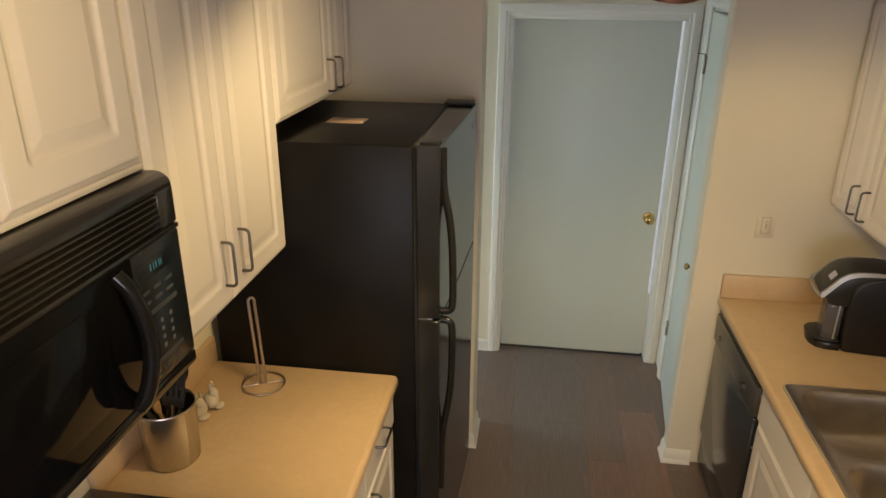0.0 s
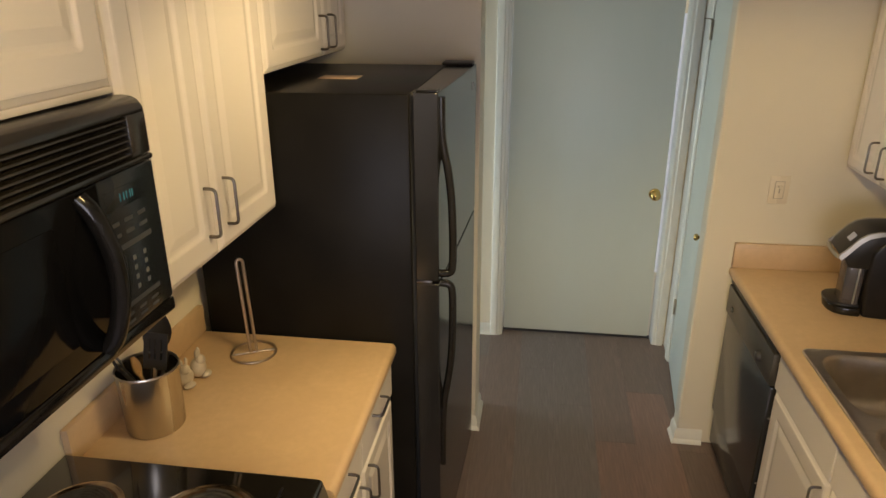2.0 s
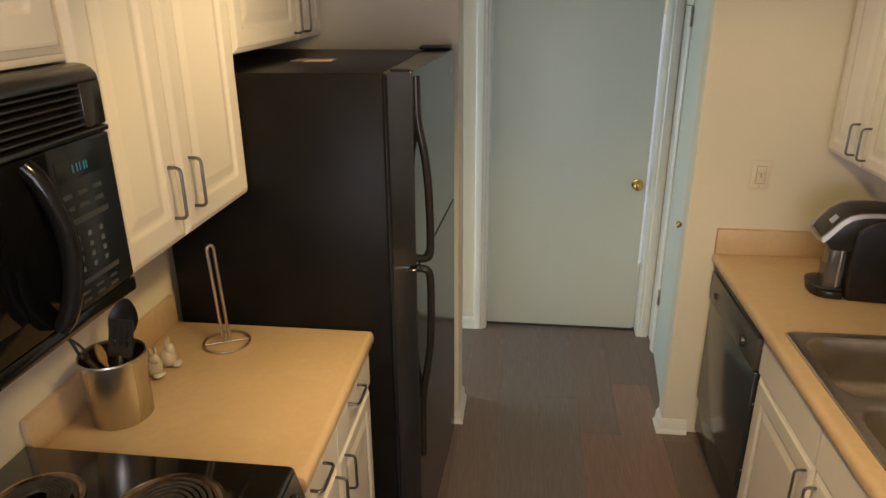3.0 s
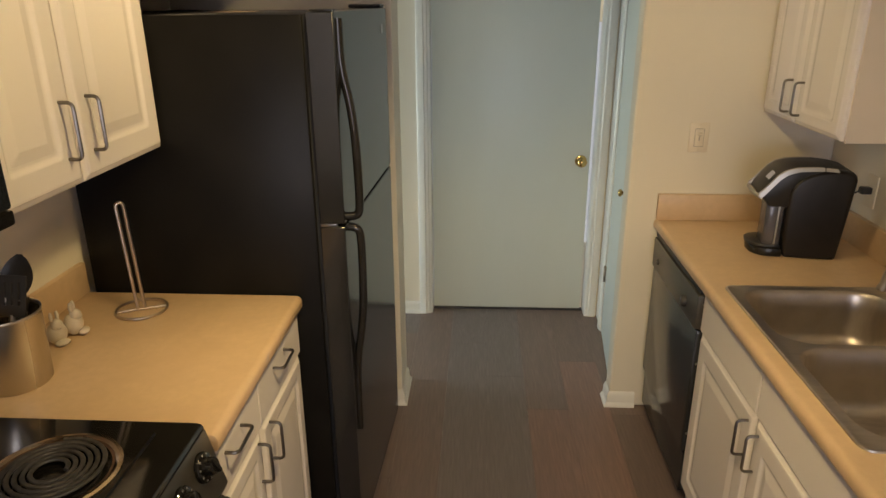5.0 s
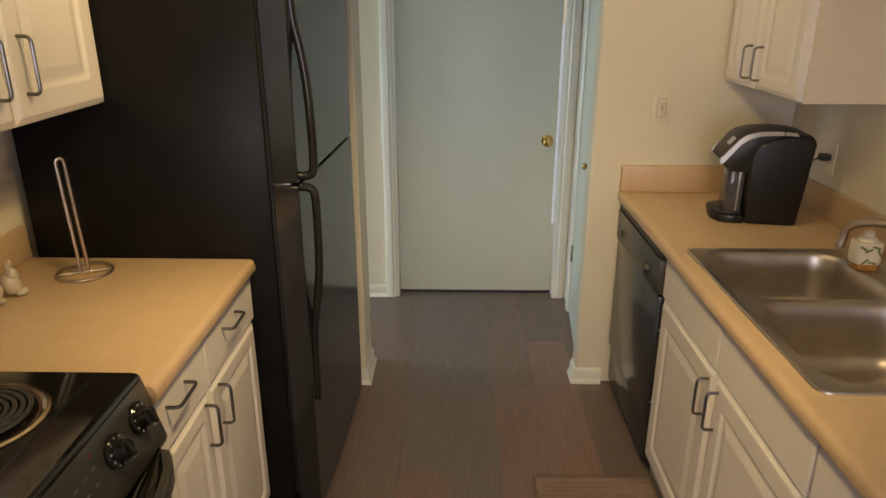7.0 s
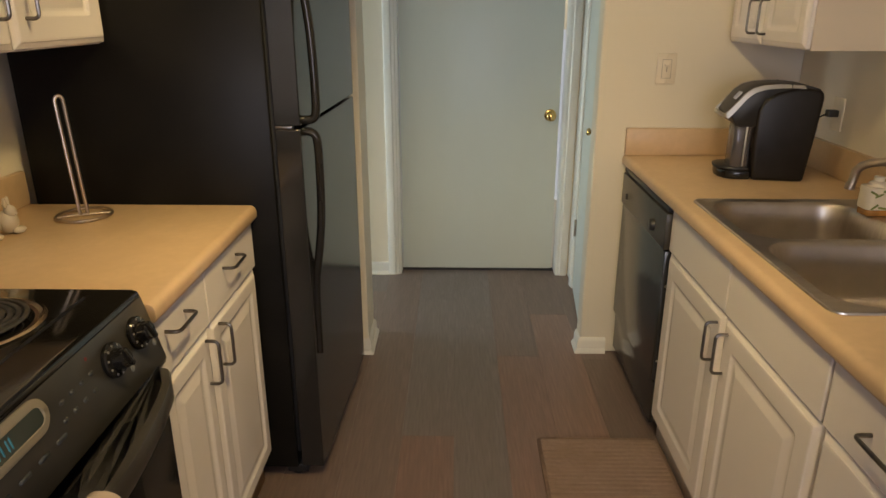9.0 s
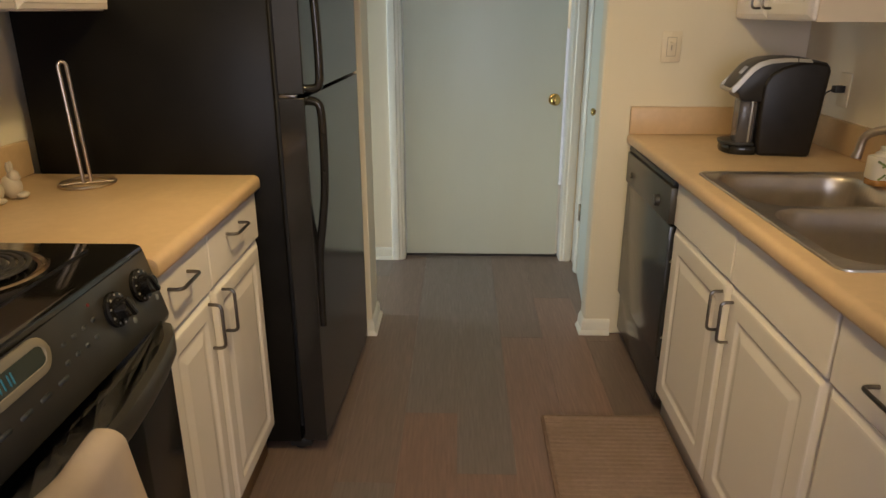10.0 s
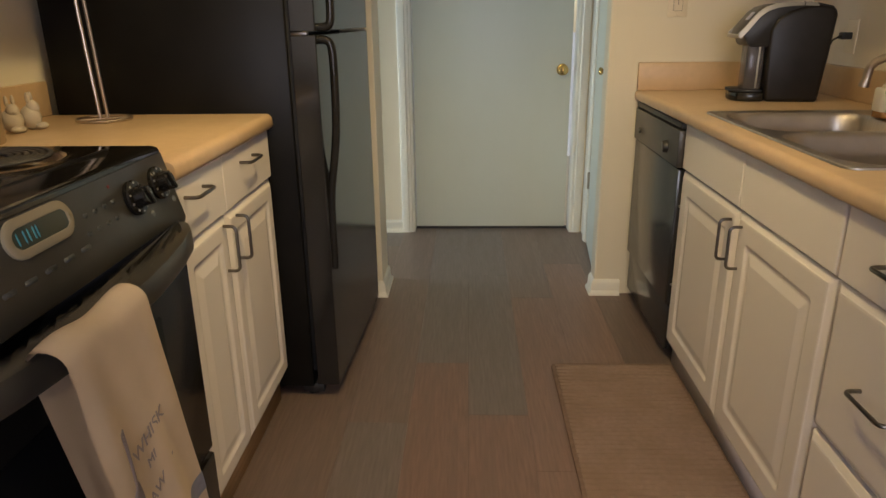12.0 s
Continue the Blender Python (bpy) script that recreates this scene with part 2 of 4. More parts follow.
def lathe(profile, at, seg=32, axis="z", bm=None):
    """Turns (radius, height) pairs round an axis through at."""
    bm = bm or bmesh.new()
    rings = []
    for r, h in profile:
        ring = []
        for k in range(seg if r > 1e-6 else 1):
            a = 2 * math.pi * k / seg
            u, w = r * math.cos(a), r * math.sin(a)
            co = {"z": (u, w, h), "x": (h, u, w), "y": (u, h, w)}[axis]
            ring.append(bm.verts.new(Vector(at) + Vector(co)))
        rings.append(ring)
    for a, b in zip(rings, rings[1:]):
        for k in range(seg):
            va, vb = (a[k % len(a)], a[(k + 1) % len(a)]), (b[(k + 1) % len(b)], b[k % len(b)])
            face = list(dict.fromkeys((*va, *vb)))
            if len(face) > 2:
                bm.faces.new(face)
    return bm


def prism(outline, axis, a, b, bm=None, bevel=0.0, seg=2):
    """Extrudes a 2D outline along an axis from a to b; the outline is in the two other axes, in order."""
    own = bmesh.new()

    def co(p, h):
        return {"x": (h, p[0], p[1]), "y": (p[0], h, p[1]), "z": (p[0], p[1], h)}[axis]

    lo, hi = [own.verts.new(co(p, a)) for p in outline], [own.verts.new(co(p, b)) for p in outline]
    n = len(outline)
    own.faces.new(lo[::-1])
    own.faces.new(hi)
    for i in range(n):
        own.faces.new((lo[i], lo[(i + 1) % n], hi[(i + 1) % n], hi[i]))
    if bevel:
        bmesh.ops.recalc_face_normals(own, faces=own.faces)
        edges = [e for e in own.edges if len(e.link_faces) == 2 and e.calc_face_angle(0) > 0.5]
        bmesh.ops.bevel(own, geom=edges, offset=bevel, segments=seg, profile=0.5, affect="EDGES")
    return join(bm, own)


def rounded(u0, u1, v0, v1, r, seg=5):
    """A rectangle with round corners, as points."""
    out = []
    for cu, cv, a0 in ((u1 - r, v1 - r, 0), (u0 + r, v1 - r, 90), (u0 + r, v0 + r, 180), (u1 - r, v0 + r, 270)):
        for k in range(seg + 1):
            a = radians(a0 + 90 * k / seg)
            out.append((cu + r * math.cos(a), cv + r * math.sin(a)))
    return out


def rings_mesh(rings, place, close_back=True):
    """Joins rings of (u, v, n) points in order, and caps the last; place(u, v, n) gives the world place."""
    bm = bmesh.new()
    vs = [[bm.verts.new(place(*p)) for p in ring] for ring in rings]
    n = len(vs[0])
    for a, b in zip(vs, vs[1:]):
        for k in range(n):
            bm.faces.new((a[k], a[(k + 1) % n], b[(k + 1) % n], b[k]))
    bm.faces.new(vs[-1])
    if close_back:
        bm.faces.new(vs[0][::-1])
    return bm


def raised_panel(u0, u1, v0, v1, place, frame_w=0.076, thick=0.02):
    """A moulded cabinet front: rounded rim, flat frame, groove and raised field."""
    steps = [(0, 0, 0.002), (0, thick - 0.011, 0.002), (0.002, thick - 0.009, 0.003), (0.013, thick - 0.003, 0.005), (0.015, thick - 0.001, 0.006), (0.020, thick, 0.007),
             (frame_w - 0.010, thick, 0.012), (frame_w - 0.007, thick - 0.0010, 0.012), (frame_w - 0.001, thick - 0.0046, 0.012), (frame_w + 0.003, thick - 0.0056, 0.011),
             (frame_w + 0.009, thick - 0.0056, 0.008), (frame_w + 0.029, thick - 0.0012, 0.004), (frame_w + 0.034, thick - 0.0002, 0.003)]
    return rings_mesh([[(u, v, n) for u, v in rounded(u0 + i, u1 - i, v0 + i, v1 - i, r)] for i, n, r in steps], place)


def slab_front(u0, u1, v0, v1, place, thick=0.02, plain=True):
    plain_steps = [(0, 0, 0.002), (0, thick - 0.003, 0.002), (0.001, thick - 0.001, 0.002), (0.003, thick, 0.003)]
    steps = plain_steps if plain else [(0, 0, 0.002), (0, thick - 0.011, 0.002), (0.002, thick - 0.009, 0.003), (0.013, thick - 0.003, 0.005), (0.015, thick - 0.001, 0.006), (0.020, thick, 0.007)]
    return rings_mesh([[(u, v, n) for u, v in rounded(u0 + i, u1 - i, v0 + i, v1 - i, r)] for i, n, r in steps], place)


def wire_pull(u0, v0, u1, v1, n, place, out=0.030, r=0.0042):
    """A bent wire handle from (u0, v0) to (u1, v1), standing out from n."""
    du, dv = u1 - u0, v1 - v0
    ln = math.hypot(du, dv)
    du, dv = du / ln, dv / ln
    c = 0.012
    pts = [(u0, v0, n), (u0, v0, n + out - c)]
    for k in range(1, 5):
        a = radians(90 * k / 4)
        pts.append((u0 + du * c * (1 - math.cos(a)), v0 + dv * c * (1 - math.cos(a)), n + out - c + c * math.sin(a)))
    for k in range(0, 5):
        a = radians(90 * k / 4)
        pts.append((u1 - du * c * (1 - math.sin(a)), v1 - dv * c * (1 - math.sin(a)), n + out - c + c * math.cos(a)))
    pts.append((u1, v1, n))
    return tube([place(*p) for p in pts], r, 8)


def facing_right(x):
    """Fronts on the left run: u is y, v is z, out is +x."""
    return lambda u, v, n: Vector((x + n, u, v))


def facing_left(x):
    return lambda u, v, n: Vector((x - n, u, v))


def grid_cut(us, vs, solid, place):
    """A flat sheet of cells with holes: keeps the cells for which solid(u, v) holds."""
    bm = bmesh.new()
    pts = {}
    for i, u in enumerate(us):
        for j, v in enumerate(vs):
            pts[i, j] = bm.verts.new(place(u, v))
    for i in range(len(us) - 1):
        for j in range(len(vs) - 1):
            if solid((us[i] + us[i + 1]) / 2, (vs[j] + vs[j + 1]) / 2):
                bm.faces.new((pts[i, j], pts[i + 1, j], pts[i + 1, j + 1], pts[i, j + 1]))
    bmesh.ops.delete(bm, geom=[v for v in bm.verts if not v.link_faces], context="VERTS")
    return bm


def text_mesh(name, body, size, m, mat, parent, extrude=0.0006):
    cu = bpy.data.curves.new(name, "FONT")
    cu.body, cu.size, cu.extrude, cu.align_x, cu.align_y = body, size, extrude, "CENTER", "CENTER"
    tmp = new("tmp_text", cu)
    bpy.context.view_layer.update()
    me = bpy.data.meshes.new_from_object(tmp.evaluated_get(bpy.context.evaluated_depsgraph_get()))
    bpy.data.objects.remove(tmp)
    bm = bmesh.new()
    bm.from_mesh(me)
    bpy.data.meshes.remove(me)
    bm.transform(m)
    return part(name, bm, mat, parent, "", False)

# ---- structure ----
WL, WR, CEIL = -0.80, 1.77, 2.44
YB = 4.11           # hall's end wall
YW = 3.17           # kitchen face of the wing walls
REAR, HALL_L = -2.9, -2.4

floor = setting("floor", box(-2.6, 2.0, -3.1, 4.4, -0.12, -0.006), M_JOINT, "dark brown and grey wood-look plank floor")
setting("ceiling", box(-2.6, 2.0, -3.1, 4.4, CEIL, CEIL + 0.1), M_CEIL, "flat off-white painted ceiling")
setting("wall_west", box(WL - 0.12, WL, REAR, YW - 0.03, 0, CEIL), M_WALL, "beige painted kitchen wall behind the stove")
setting("wall_east", box(WR, WR + 0.12, REAR, YW + 0.09, 0, CEIL), M_WALL, "beige painted kitchen wall behind the sink")
wing_l = setting("wall_wing_fridge", box(HALL_L, 0.045, YW - 0.03, YW + 0.17, 0, CEIL, 0.004), M_WALL, "beige painted end wall beside the refrigerator")
wing_r = setting("wall_wing_sink", box(0.987, WR, YW, YW + 0.09, 0, CEIL, 0.009, 3), M_WALL, "beige painted end wall beside the dishwasher", True)

# The rear wall is out of view; its opening only goes with the fill lamp.
# rear wall and hall side wall with window openings
bm = box(-0.94, WR + 0.12, REAR - 0.12, REAR, 0, 0.7)
box(-0.94, WR + 0.12, REAR - 0.12, REAR, 2.05, CEIL, bm=bm)
box(-0.94, -0.32, REAR - 0.12, REAR, 0.7, 2.05, bm=bm)
box(1.32, WR + 0.12, REAR - 0.12, REAR, 0.7, 2.05, bm=bm)
setting("wall_rear", bm, M_WALL, "unseen beige wall with an assumed window opening")
bm = box(HALL_L - 0.12, HALL_L, YW + 0.17, YB + 0.14, 0, 0.45)
box(HALL_L - 0.12, HALL_L, YW + 0.17, YB + 0.14, 2.05, CEIL, bm=bm)
box(HALL_L - 0.12, HALL_L, YW + 0.17, 3.36, 0.45, 2.05, bm=bm)
setting("wall_hall_west", bm, M_WALL, "beige painted hall wall with a window")

# hall's end wall with its door opening
DX0, DX1, DTOP = 0.118, 1.004, 1.99
bm = box(HALL_L, DX0 - 0.02, YB, YB + 0.14, 0, CEIL)
box(DX1 + 0.02, WR, YB, YB + 0.14, 0, CEIL, bm=bm)
box(DX0 - 0.02, DX1 + 0.02, YB, YB + 0.14, DTOP + 0.02, CEIL, bm=bm)
setting("wall_north", bm, M_WALL, "beige painted hall wall round the white door")

# side wall with the closet door
SX = 1.078
SY0, SY1 = 3.30, 3.895
bm = box(SX, SX + 0.12, YW + 0.09, SY0 - 0.02, 0, CEIL)
box(SX, SX + 0.12, SY1 + 0.02, YB, 0, CEIL, bm=bm)
box(SX, SX + 0.12, SY0 - 0.02, SY1 + 0.02, 2.07, CEIL, bm=bm)
setting("wall_hall_east", bm, M_TRIM, "white painted hall wall with the closet door")
setting("closet_back", box(SX + 0.5, SX + 0.56, YW + 0.09, YB, 0, CEIL), M_WALL, "plain closet back wall")


def casing(name, place, u0, u1, top, wide, thick, label):
    """A door's moulded casing on three sides; place(u, v, n)."""
    prof = [(0, 0), (0, thick * 0.55), (0.006, thick * 0.75), (wide * 0.30, thick * 0.7), (wide * 0.40, thick), (wide * 0.88, thick), (wide, thick * 0.75), (wide, 0)]
    bm = bmesh.new()
    rows = []
    for cu, cv, du, dv in ((u0, 0, -1, 0), (u0, top, -1, 1), (u1, top, 1, 1), (u1, 0, 1, 0)):
        rows.append([bm.verts.new(place(cu + du * p, cv + dv * p, n)) for p, n in prof])
    for a, b in zip(rows, rows[1:]):
        for k in range(len(prof) - 1):
            bm.faces.new((a[k], a[k + 1], b[k + 1], b[k]))
    return setting(name, bm, M_TRIM, label, True)


def end_wall(u, v, n):
    return Vector((u, YB - n, v))


casing("door_casing", end_wall, DX0 - 0.012, DX1 + 0.002, DTOP + 0.014, 0.062, 0.02, "white moulded casing round the end door")
# jamb: a frame board with a stop, set in the opening
bm = box(DX0 - 0.016, DX0, YB - 0.006, YB + 0.14, 0, DTOP, 0.003)
box(DX1, DX1 + 0.018, YB - 0.006, YB + 0.08, 0, DTOP, 0.003, bm=bm)
box(DX0 - 0.016, DX1 + 0.018, YB - 0.0065, YB + 0.14, DTOP, DTOP + 0.022, 0.003, bm=bm)
setting("door_jamb", bm, M_TRIM, "white painted door jamb", True)
setting("door_threshold", box(DX0, DX1, YB + 0.06, YB + 0.14, -0.004, 0.008, 0.003), M_PLASTIC, "dark metal door threshold")


def side_wall(u, v, n):
    return Vector((SX - n, u, v))


casing("closet_casing", side_wall, SY0 + 0.0, SY1 + 0.012, 2.062, 0.06, 0.016, "white moulded casing round the closet door")
bm = box(SX + 0.002, SX + 0.11, SY0 - 0.02, SY0, 0, 2.06)
box(SX + 0.002, SX + 0.11, SY1, SY1 + 0.02, 0, 2.06, bm=bm)
box(SX + 0.002, SX + 0.11, SY0, SY1, 2.045, 2.06, bm=bm)
setting("closet_jamb", bm, M_TRIM, "white painted closet jamb")


def skirting(name, pts, out, h=0.072, t=0.011):
    """A baseboard with a rounded top along floor points; out is +1 or -1 for the side it stands on."""
    prof = [(0, 0), (t * 2.0, 0), (t * 1.9, h * 0.10), (t * 1.25, h * 0.24), (t, h * 0.28), (t * 0.95, h * 0.72), (t * 0.7, h * 0.84), (t * 0.3, h * 0.97), (0, h)]
    bm = bmesh.new()
    rows = []
    for i, p in enumerate(pts):
        p = Vector((*p, 0))
        dirs = []
        if i > 0:
            dirs.append((p - Vector((*pts[i - 1], 0))).normalized())
        if i < len(pts) - 1:
            dirs.append((Vector((*pts[i + 1], 0)) - p).normalized())
        ns = [Vector((d.y, -d.x, 0)) * out for d in dirs]
        nrm = sum(ns, Vector())
        nrm = nrm / max(nrm.dot(ns[0]), 0.3)
        rows.append([bm.verts.new(p + nrm * a + Vector((0, 0, b))) for a, b in prof])
    for a, b in zip(rows, rows[1:]):
        for k in range(len(prof)):
            bm.faces.new((a[k], a[(k + 1) % len(prof)], b[(k + 1) % len(prof)], b[k]))
    bm.faces.new(rows[0])
    bm.faces.new(rows[-1][::-1])
    return setting(name, bm, M_TRIM, "white painted baseboard with a rounded top", True)


skirting("baseboard_fridge", [(-0.12, YW - 0.03), (0.045, YW - 0.03), (0.045, YW + 0.17), (-1.6, YW + 0.17)], 1)
skirting("baseboard_sink", [(1.10, YW), (0.987, YW), (0.987, YW + 0.088)], -1)
skirting("baseboard_end", [(-1.8, YB), (DX0 - 0.075, YB)], 1)

# outside, behind the end door
setting("ground", box(-40, 40, 4.42, 60, -0.16, -0.12), material("concrete", (0.62, 0.60, 0.56), 0.9, vary=0.08, bump=0.3), "pale concrete ground outside")

# ---- doors ----
door = thing("door_1", (0.56, 4.19, 0.012), "closed flat white painted door with a brass knob", "door")
tagged(door, kind="structure")
part("leaf", box(DX0 + 0.004, DX1 - 0.0155, 4.172, 4.212, 0.014, 1.9875, 0.002), M_DOOR, door, "flat white painted leaf")
rose = part("rose", lathe([(0.0, -0.008), (0.018, -0.008), (0.03, -0.004), (0.032, 0.0)], (0.94, 4.172, 0.908), 24, "y"), M_BRASS, door, "round brass rose")
part("knob", lathe([(0.0, -0.062), (0.014, -0.061), (0.024, -0.054), (0.028, -0.043), (0.025, -0.033), (0.016, -0.026), (0.011, -0.018), (0.011, -0.004)], (0.94, 4.172, 0.908), 24, "y"), M_BRASS, door, "round polished brass knob")
part("latch", box(0.976, 0.988, 4.1735, 4.20, 0.878, 0.938, 0.001), M_BRASS, door, "brass latch plate")
# Added filler: ends the slit of daylight at z 0.43.
part("gap_filler", box(DX1 - 0.015, DX1 - 0.001, 4.184, 4.194, 0.014, 0.43, 0.002), M_TRIM, door, "pale filler that blocks daylight in the low door gap")
part("sweep", box(DX0 + 0.004, DX1 - 0.0125, 4.178, 4.206, 0.008, 0.0136), M_SEAL, door, "dark rubber sweep")

closet = thing("door_2", (SX - 0.008, SY1, 0.01), "narrow white closet door just ajar with a small brass knob", "door")
tagged(closet, kind="structure")
part("leaf", box(SX - 0.006, SX + 0.029, SY0 + 0.006, SY1 - 0.003, 0.012, 2.042, 0.002), M_DOOR, closet, "flat white painted leaf")
part("knob", lathe([(0.0, -0.036), (0.010, -0.035), (0.016, -0.029), (0.015, -0.021), (0.008, -0.015), (0.008, -0.005), (0.017, -0.003), (0.018, 0.0)], (SX - 0.006, SY0 + 0.028, 0.96), 20, "x"), M_BRASS, closet, "small round brass knob")
for z in (0.352, 1.80):
    h = part("hinge", tube([(SX - 0.012, SY1, z - 0.045), (SX - 0.012, SY1, z + 0.045)], 0.006, 10), M_HINGE, closet, "dull metal hinge")
    part("hinge_leaf", box(SX - 0.0075, SX - 0.0062, SY1 - 0.032, SY1, z - 0.044, z + 0.044, 0.0004), M_HINGE, h)
part("hinge_pin_stop", tube([(SX - 0.012, SY1, 1.848), (SX - 0.05, SY1 - 0.01, 1.852)], 0.003, 6), M_HINGE, closet, "thin metal door stop")
closet.rotation_euler.z = radians(-5.5)

# ---- left run ----
CABX, UPX = -0.172, -0.512


def cabinet(name, x_back, x_face, y0, y1, z0, z1, label, group, toe=False):
    c = thing(name, ((x_back + x_face) / 2, (y0 + y1) / 2, 0 if toe else z0), label, "cabinet", group)
    part("body", box(x_back, x_face, y0, y1, z0, z1, 0.0015, 1), M_CAB, c)
    return c


# cabinet over the microwave
c = cabinet("wall_cabinet", WL, UPX, 0.81, 1.574, 1.823, 2.28, "cream white cabinet above the black microwave", "wall cabinets")
pl = facing_right(UPX)
for a, b in ((0.814, 1.190), (1.194, 1.570)):
    d = part("door", raised_panel(a, b, 1.829, 2.275, pl), M_CAB, c, "moulded cream door")
part("light_rail", box(UPX - 0.012, UPX + 0.014, 0.81, 1.574, 1.815, 1.8285, 0.003), M_CAB, c)

# tall cabinet beside the microwave
c = cabinet("wall_cabinet", WL, UPX, 1.577, 2.286, 1.366, 2.28, "cream white two-door wall cabinet with wire pulls", "wall cabinets")
for a, b, hy in ((1.580, 1.892, 1.843), (1.896, 2.283, 1.944)):
    d = part("door", raised_panel(a, b, 1.370, 2.275, pl), M_CAB, c, "moulded cream door")
    part("handle", wire_pull(hy, 1.433, hy, 1.553, 0.02, pl), M_NICKEL, d, "dark bent wire pull")

# cabinet over the refrigerator
c = cabinet("wall_cabinet", WL, UPX, 2.289, 3.138, 1.760, 2.28, "short cream white cabinet above the refrigerator", "wall cabinets")
for a, b, hy in ((2.292, 2.842, 2.800), (2.846, 3.134, 2.898)):
    d = part("door", raised_panel(a, b, 1.764, 2.275, pl, 0.068), M_CAB, c, "moulded cream door")
    part("handle", wire_pull(hy, 1.790, hy, 1.902, 0.02, pl), M_NICKEL, d, "dark bent wire pull")

# base cabinet
c = cabinet("base_cabinet", -0.79, CABX, 1.588, 2.262, 0.1125, 0.887, "cream white base cabinet with two drawers and two doors", "base cabinets", True)
part("toe_kick", box(-0.78, -0.190, 1.588, 2.260, 0.0, 0.112), M_RAWWOOD, c, "unfinished wooden toe kick")
pl = facing_right(CABX)
for a, b, hy, hs in ((1.592, 1.872, 1.836, 1.695), (1.876, 2.259, 1.930, 2.05)):
    d = part("drawer_front", slab_front(a, b, 0.750, 0.884, pl), M_CAB, c, "plain cream drawer front")
    part("handle", wire_pull(hs - 0.05, 0.843, hs + 0.05, 0.843, 0.02, pl), M_NICKEL, d, "dark bent wire pull")
    d = part("door", raised_panel(a, b, 0.114, 0.743, pl, 0.060), M_CAB, c, "moulded cream door")
    part("handle", wire_pull(hy, 0.612, hy, 0.724, 0.02, pl), M_NICKEL, d, "dark bent wire pull")


def counter_profile(x_edge, sign, x_wall, z=0.914, t=0.040):
    """Rounded front edge; sign +1 when the edge looks to +x."""
    r = 0.018
    pts = [(x_wall, z - t), (x_wall, z)]
    for k in range(7):
        a = radians(90 - 90 * k / 6)
        pts.append((x_edge - sign * r + sign * r * math.cos(a), z - r + r * math.sin(a)))
    for k in range(5):
        a = radians(-90 * k / 4)
        pts.append((x_edge - sign * 0.012 + sign * 0.012 * math.cos(a), z - t + 0.012 + 0.012 * math.sin(a)))
    return pts


LZ = 0.930          # top of the stove-side counter
counter = thing("countertop", (-0.48, 1.93, LZ - 0.042), "tan laminate countertop with a rounded front edge", "countertop")
part("slab", prism(counter_profile(-0.136, 1, WL + 0.001, LZ, 0.042), "y", 1.586, 2.272, bevel=0.004), M_COUNTER, counter)
part("backsplash", box(WL + 0.001, WL + 0.022, 1.586, 2.272, LZ + 0.0005, LZ + 0.096, 0.005), M_COUNTER, counter, "low tan laminate upstand")

# ---- microwave ----
mw = thing("microwave", (-0.65, 1.12, 1.385), "black over-the-range microwave with a curved handle and vent grille", "microwave")
MY0, MY1, MX = 0.742, 1.512, -0.50
part("body", box(WL + 0.002, MX - 0.035, MY0, MY1, 1.392, 1.812, 0.004), M_BLACK, mw)
# crown with a rounded front and a louvred vent
prof = [(MX - 0.036, 1.783), (MX + 0.003, 1.783), (MX + 0.001, 1.794), (MX - 0.006, 1.804), (MX - 0.016, 1.810), (MX - 0.036, 1.813)]
crown = part("crown", prism(prof, "y", MY0, MY1, bevel=0.002), M_VENT, mw, "rounded black top rim")
part("vent_cheek", box(MX - 0.036, MX + 0.004, 1.452, MY1, 1.706, 1.784, 0.004), M_VENT, mw, "black cheek beside the vent")
part("vent_cheek", box(MX - 0.036, MX + 0.004, MY0, MY0 + 0.04, 1.706, 1.784, 0.004), M_VENT, mw, "black cheek beside the vent")
part("grille_recess", box(MX - 0.036, MX - 0.026, MY0 + 0.04, 1.452, 1.706, 1.783), M_SEAL, mw, "dark vent recess")
for k in range(6):
    z = 1.714 + k * 0.0125
    sl = box(MX - 0.024, MX + 0.003, MY0 + 0.0402, 1.4518, -0.0022, 0.0022, 0.0015)
    for v in sl.verts:
        v.co.z += z - (v.co.x - MX) * 0.35
    part("slat", sl, M_VENT, mw)
part("trim_strip", box(MX - 0.03, MX + 0.008, MY0, MY1 - 0.002, 1.694, 1.7055, 0.004), M_VENT, mw, "glossy black strip under the grille")
part("door_panel", box(MX - 0.035, MX + 0.006, MY0, 1.333, 1.405, 1.693, 0.006), M_GLASS, mw, "black glass door")
part("door_window", box(MX + 0.0055, MX + 0.0075, MY0 + 0.06, 1.21, 1.45, 1.655, 0.001), M_GLASS, mw, "dark mirror-like window")
part("control_panel", box(MX - 0.035, MX + 0.004, 1.335, MY1, 1.405, 1.693, 0.006), M_MWPANEL, mw, "black panel with faint keys")
part("display", box(MX + 0.0035, MX + 0.0052, 1.345, 1.468, 1.632, 1.668, 0.0006), M_MWPANEL, mw, "small dark display")
for k, (y, w) in enumerate(((1.388, 0.003), (1.399, 0.003), (1.408, 0.003), (1.419, 0.003), (1.426, 0.003))):
    part("digit", box(MX + 0.0052, MX + 0.0060, y, y + w, 1.643, 1.657, 0.0003, 1), M_CYAN, mw, "glowing cyan digit bar")
for r in range(2):
    for k in range(3):
        part("key_mark", box(MX + 0.0038, MX + 0.0046, 1.350 + k * 0.042, 1.376 + k * 0.042, 1.603 - r * 0.022, 1.610 - r * 0.022), M_PRINTDIM, mw, smooth=False)
part("key_mark", box(MX + 0.0038, MX + 0.0046, 1.342, 1.468, 1.556, 1.566), M_PRINTDIM, mw, smooth=False)
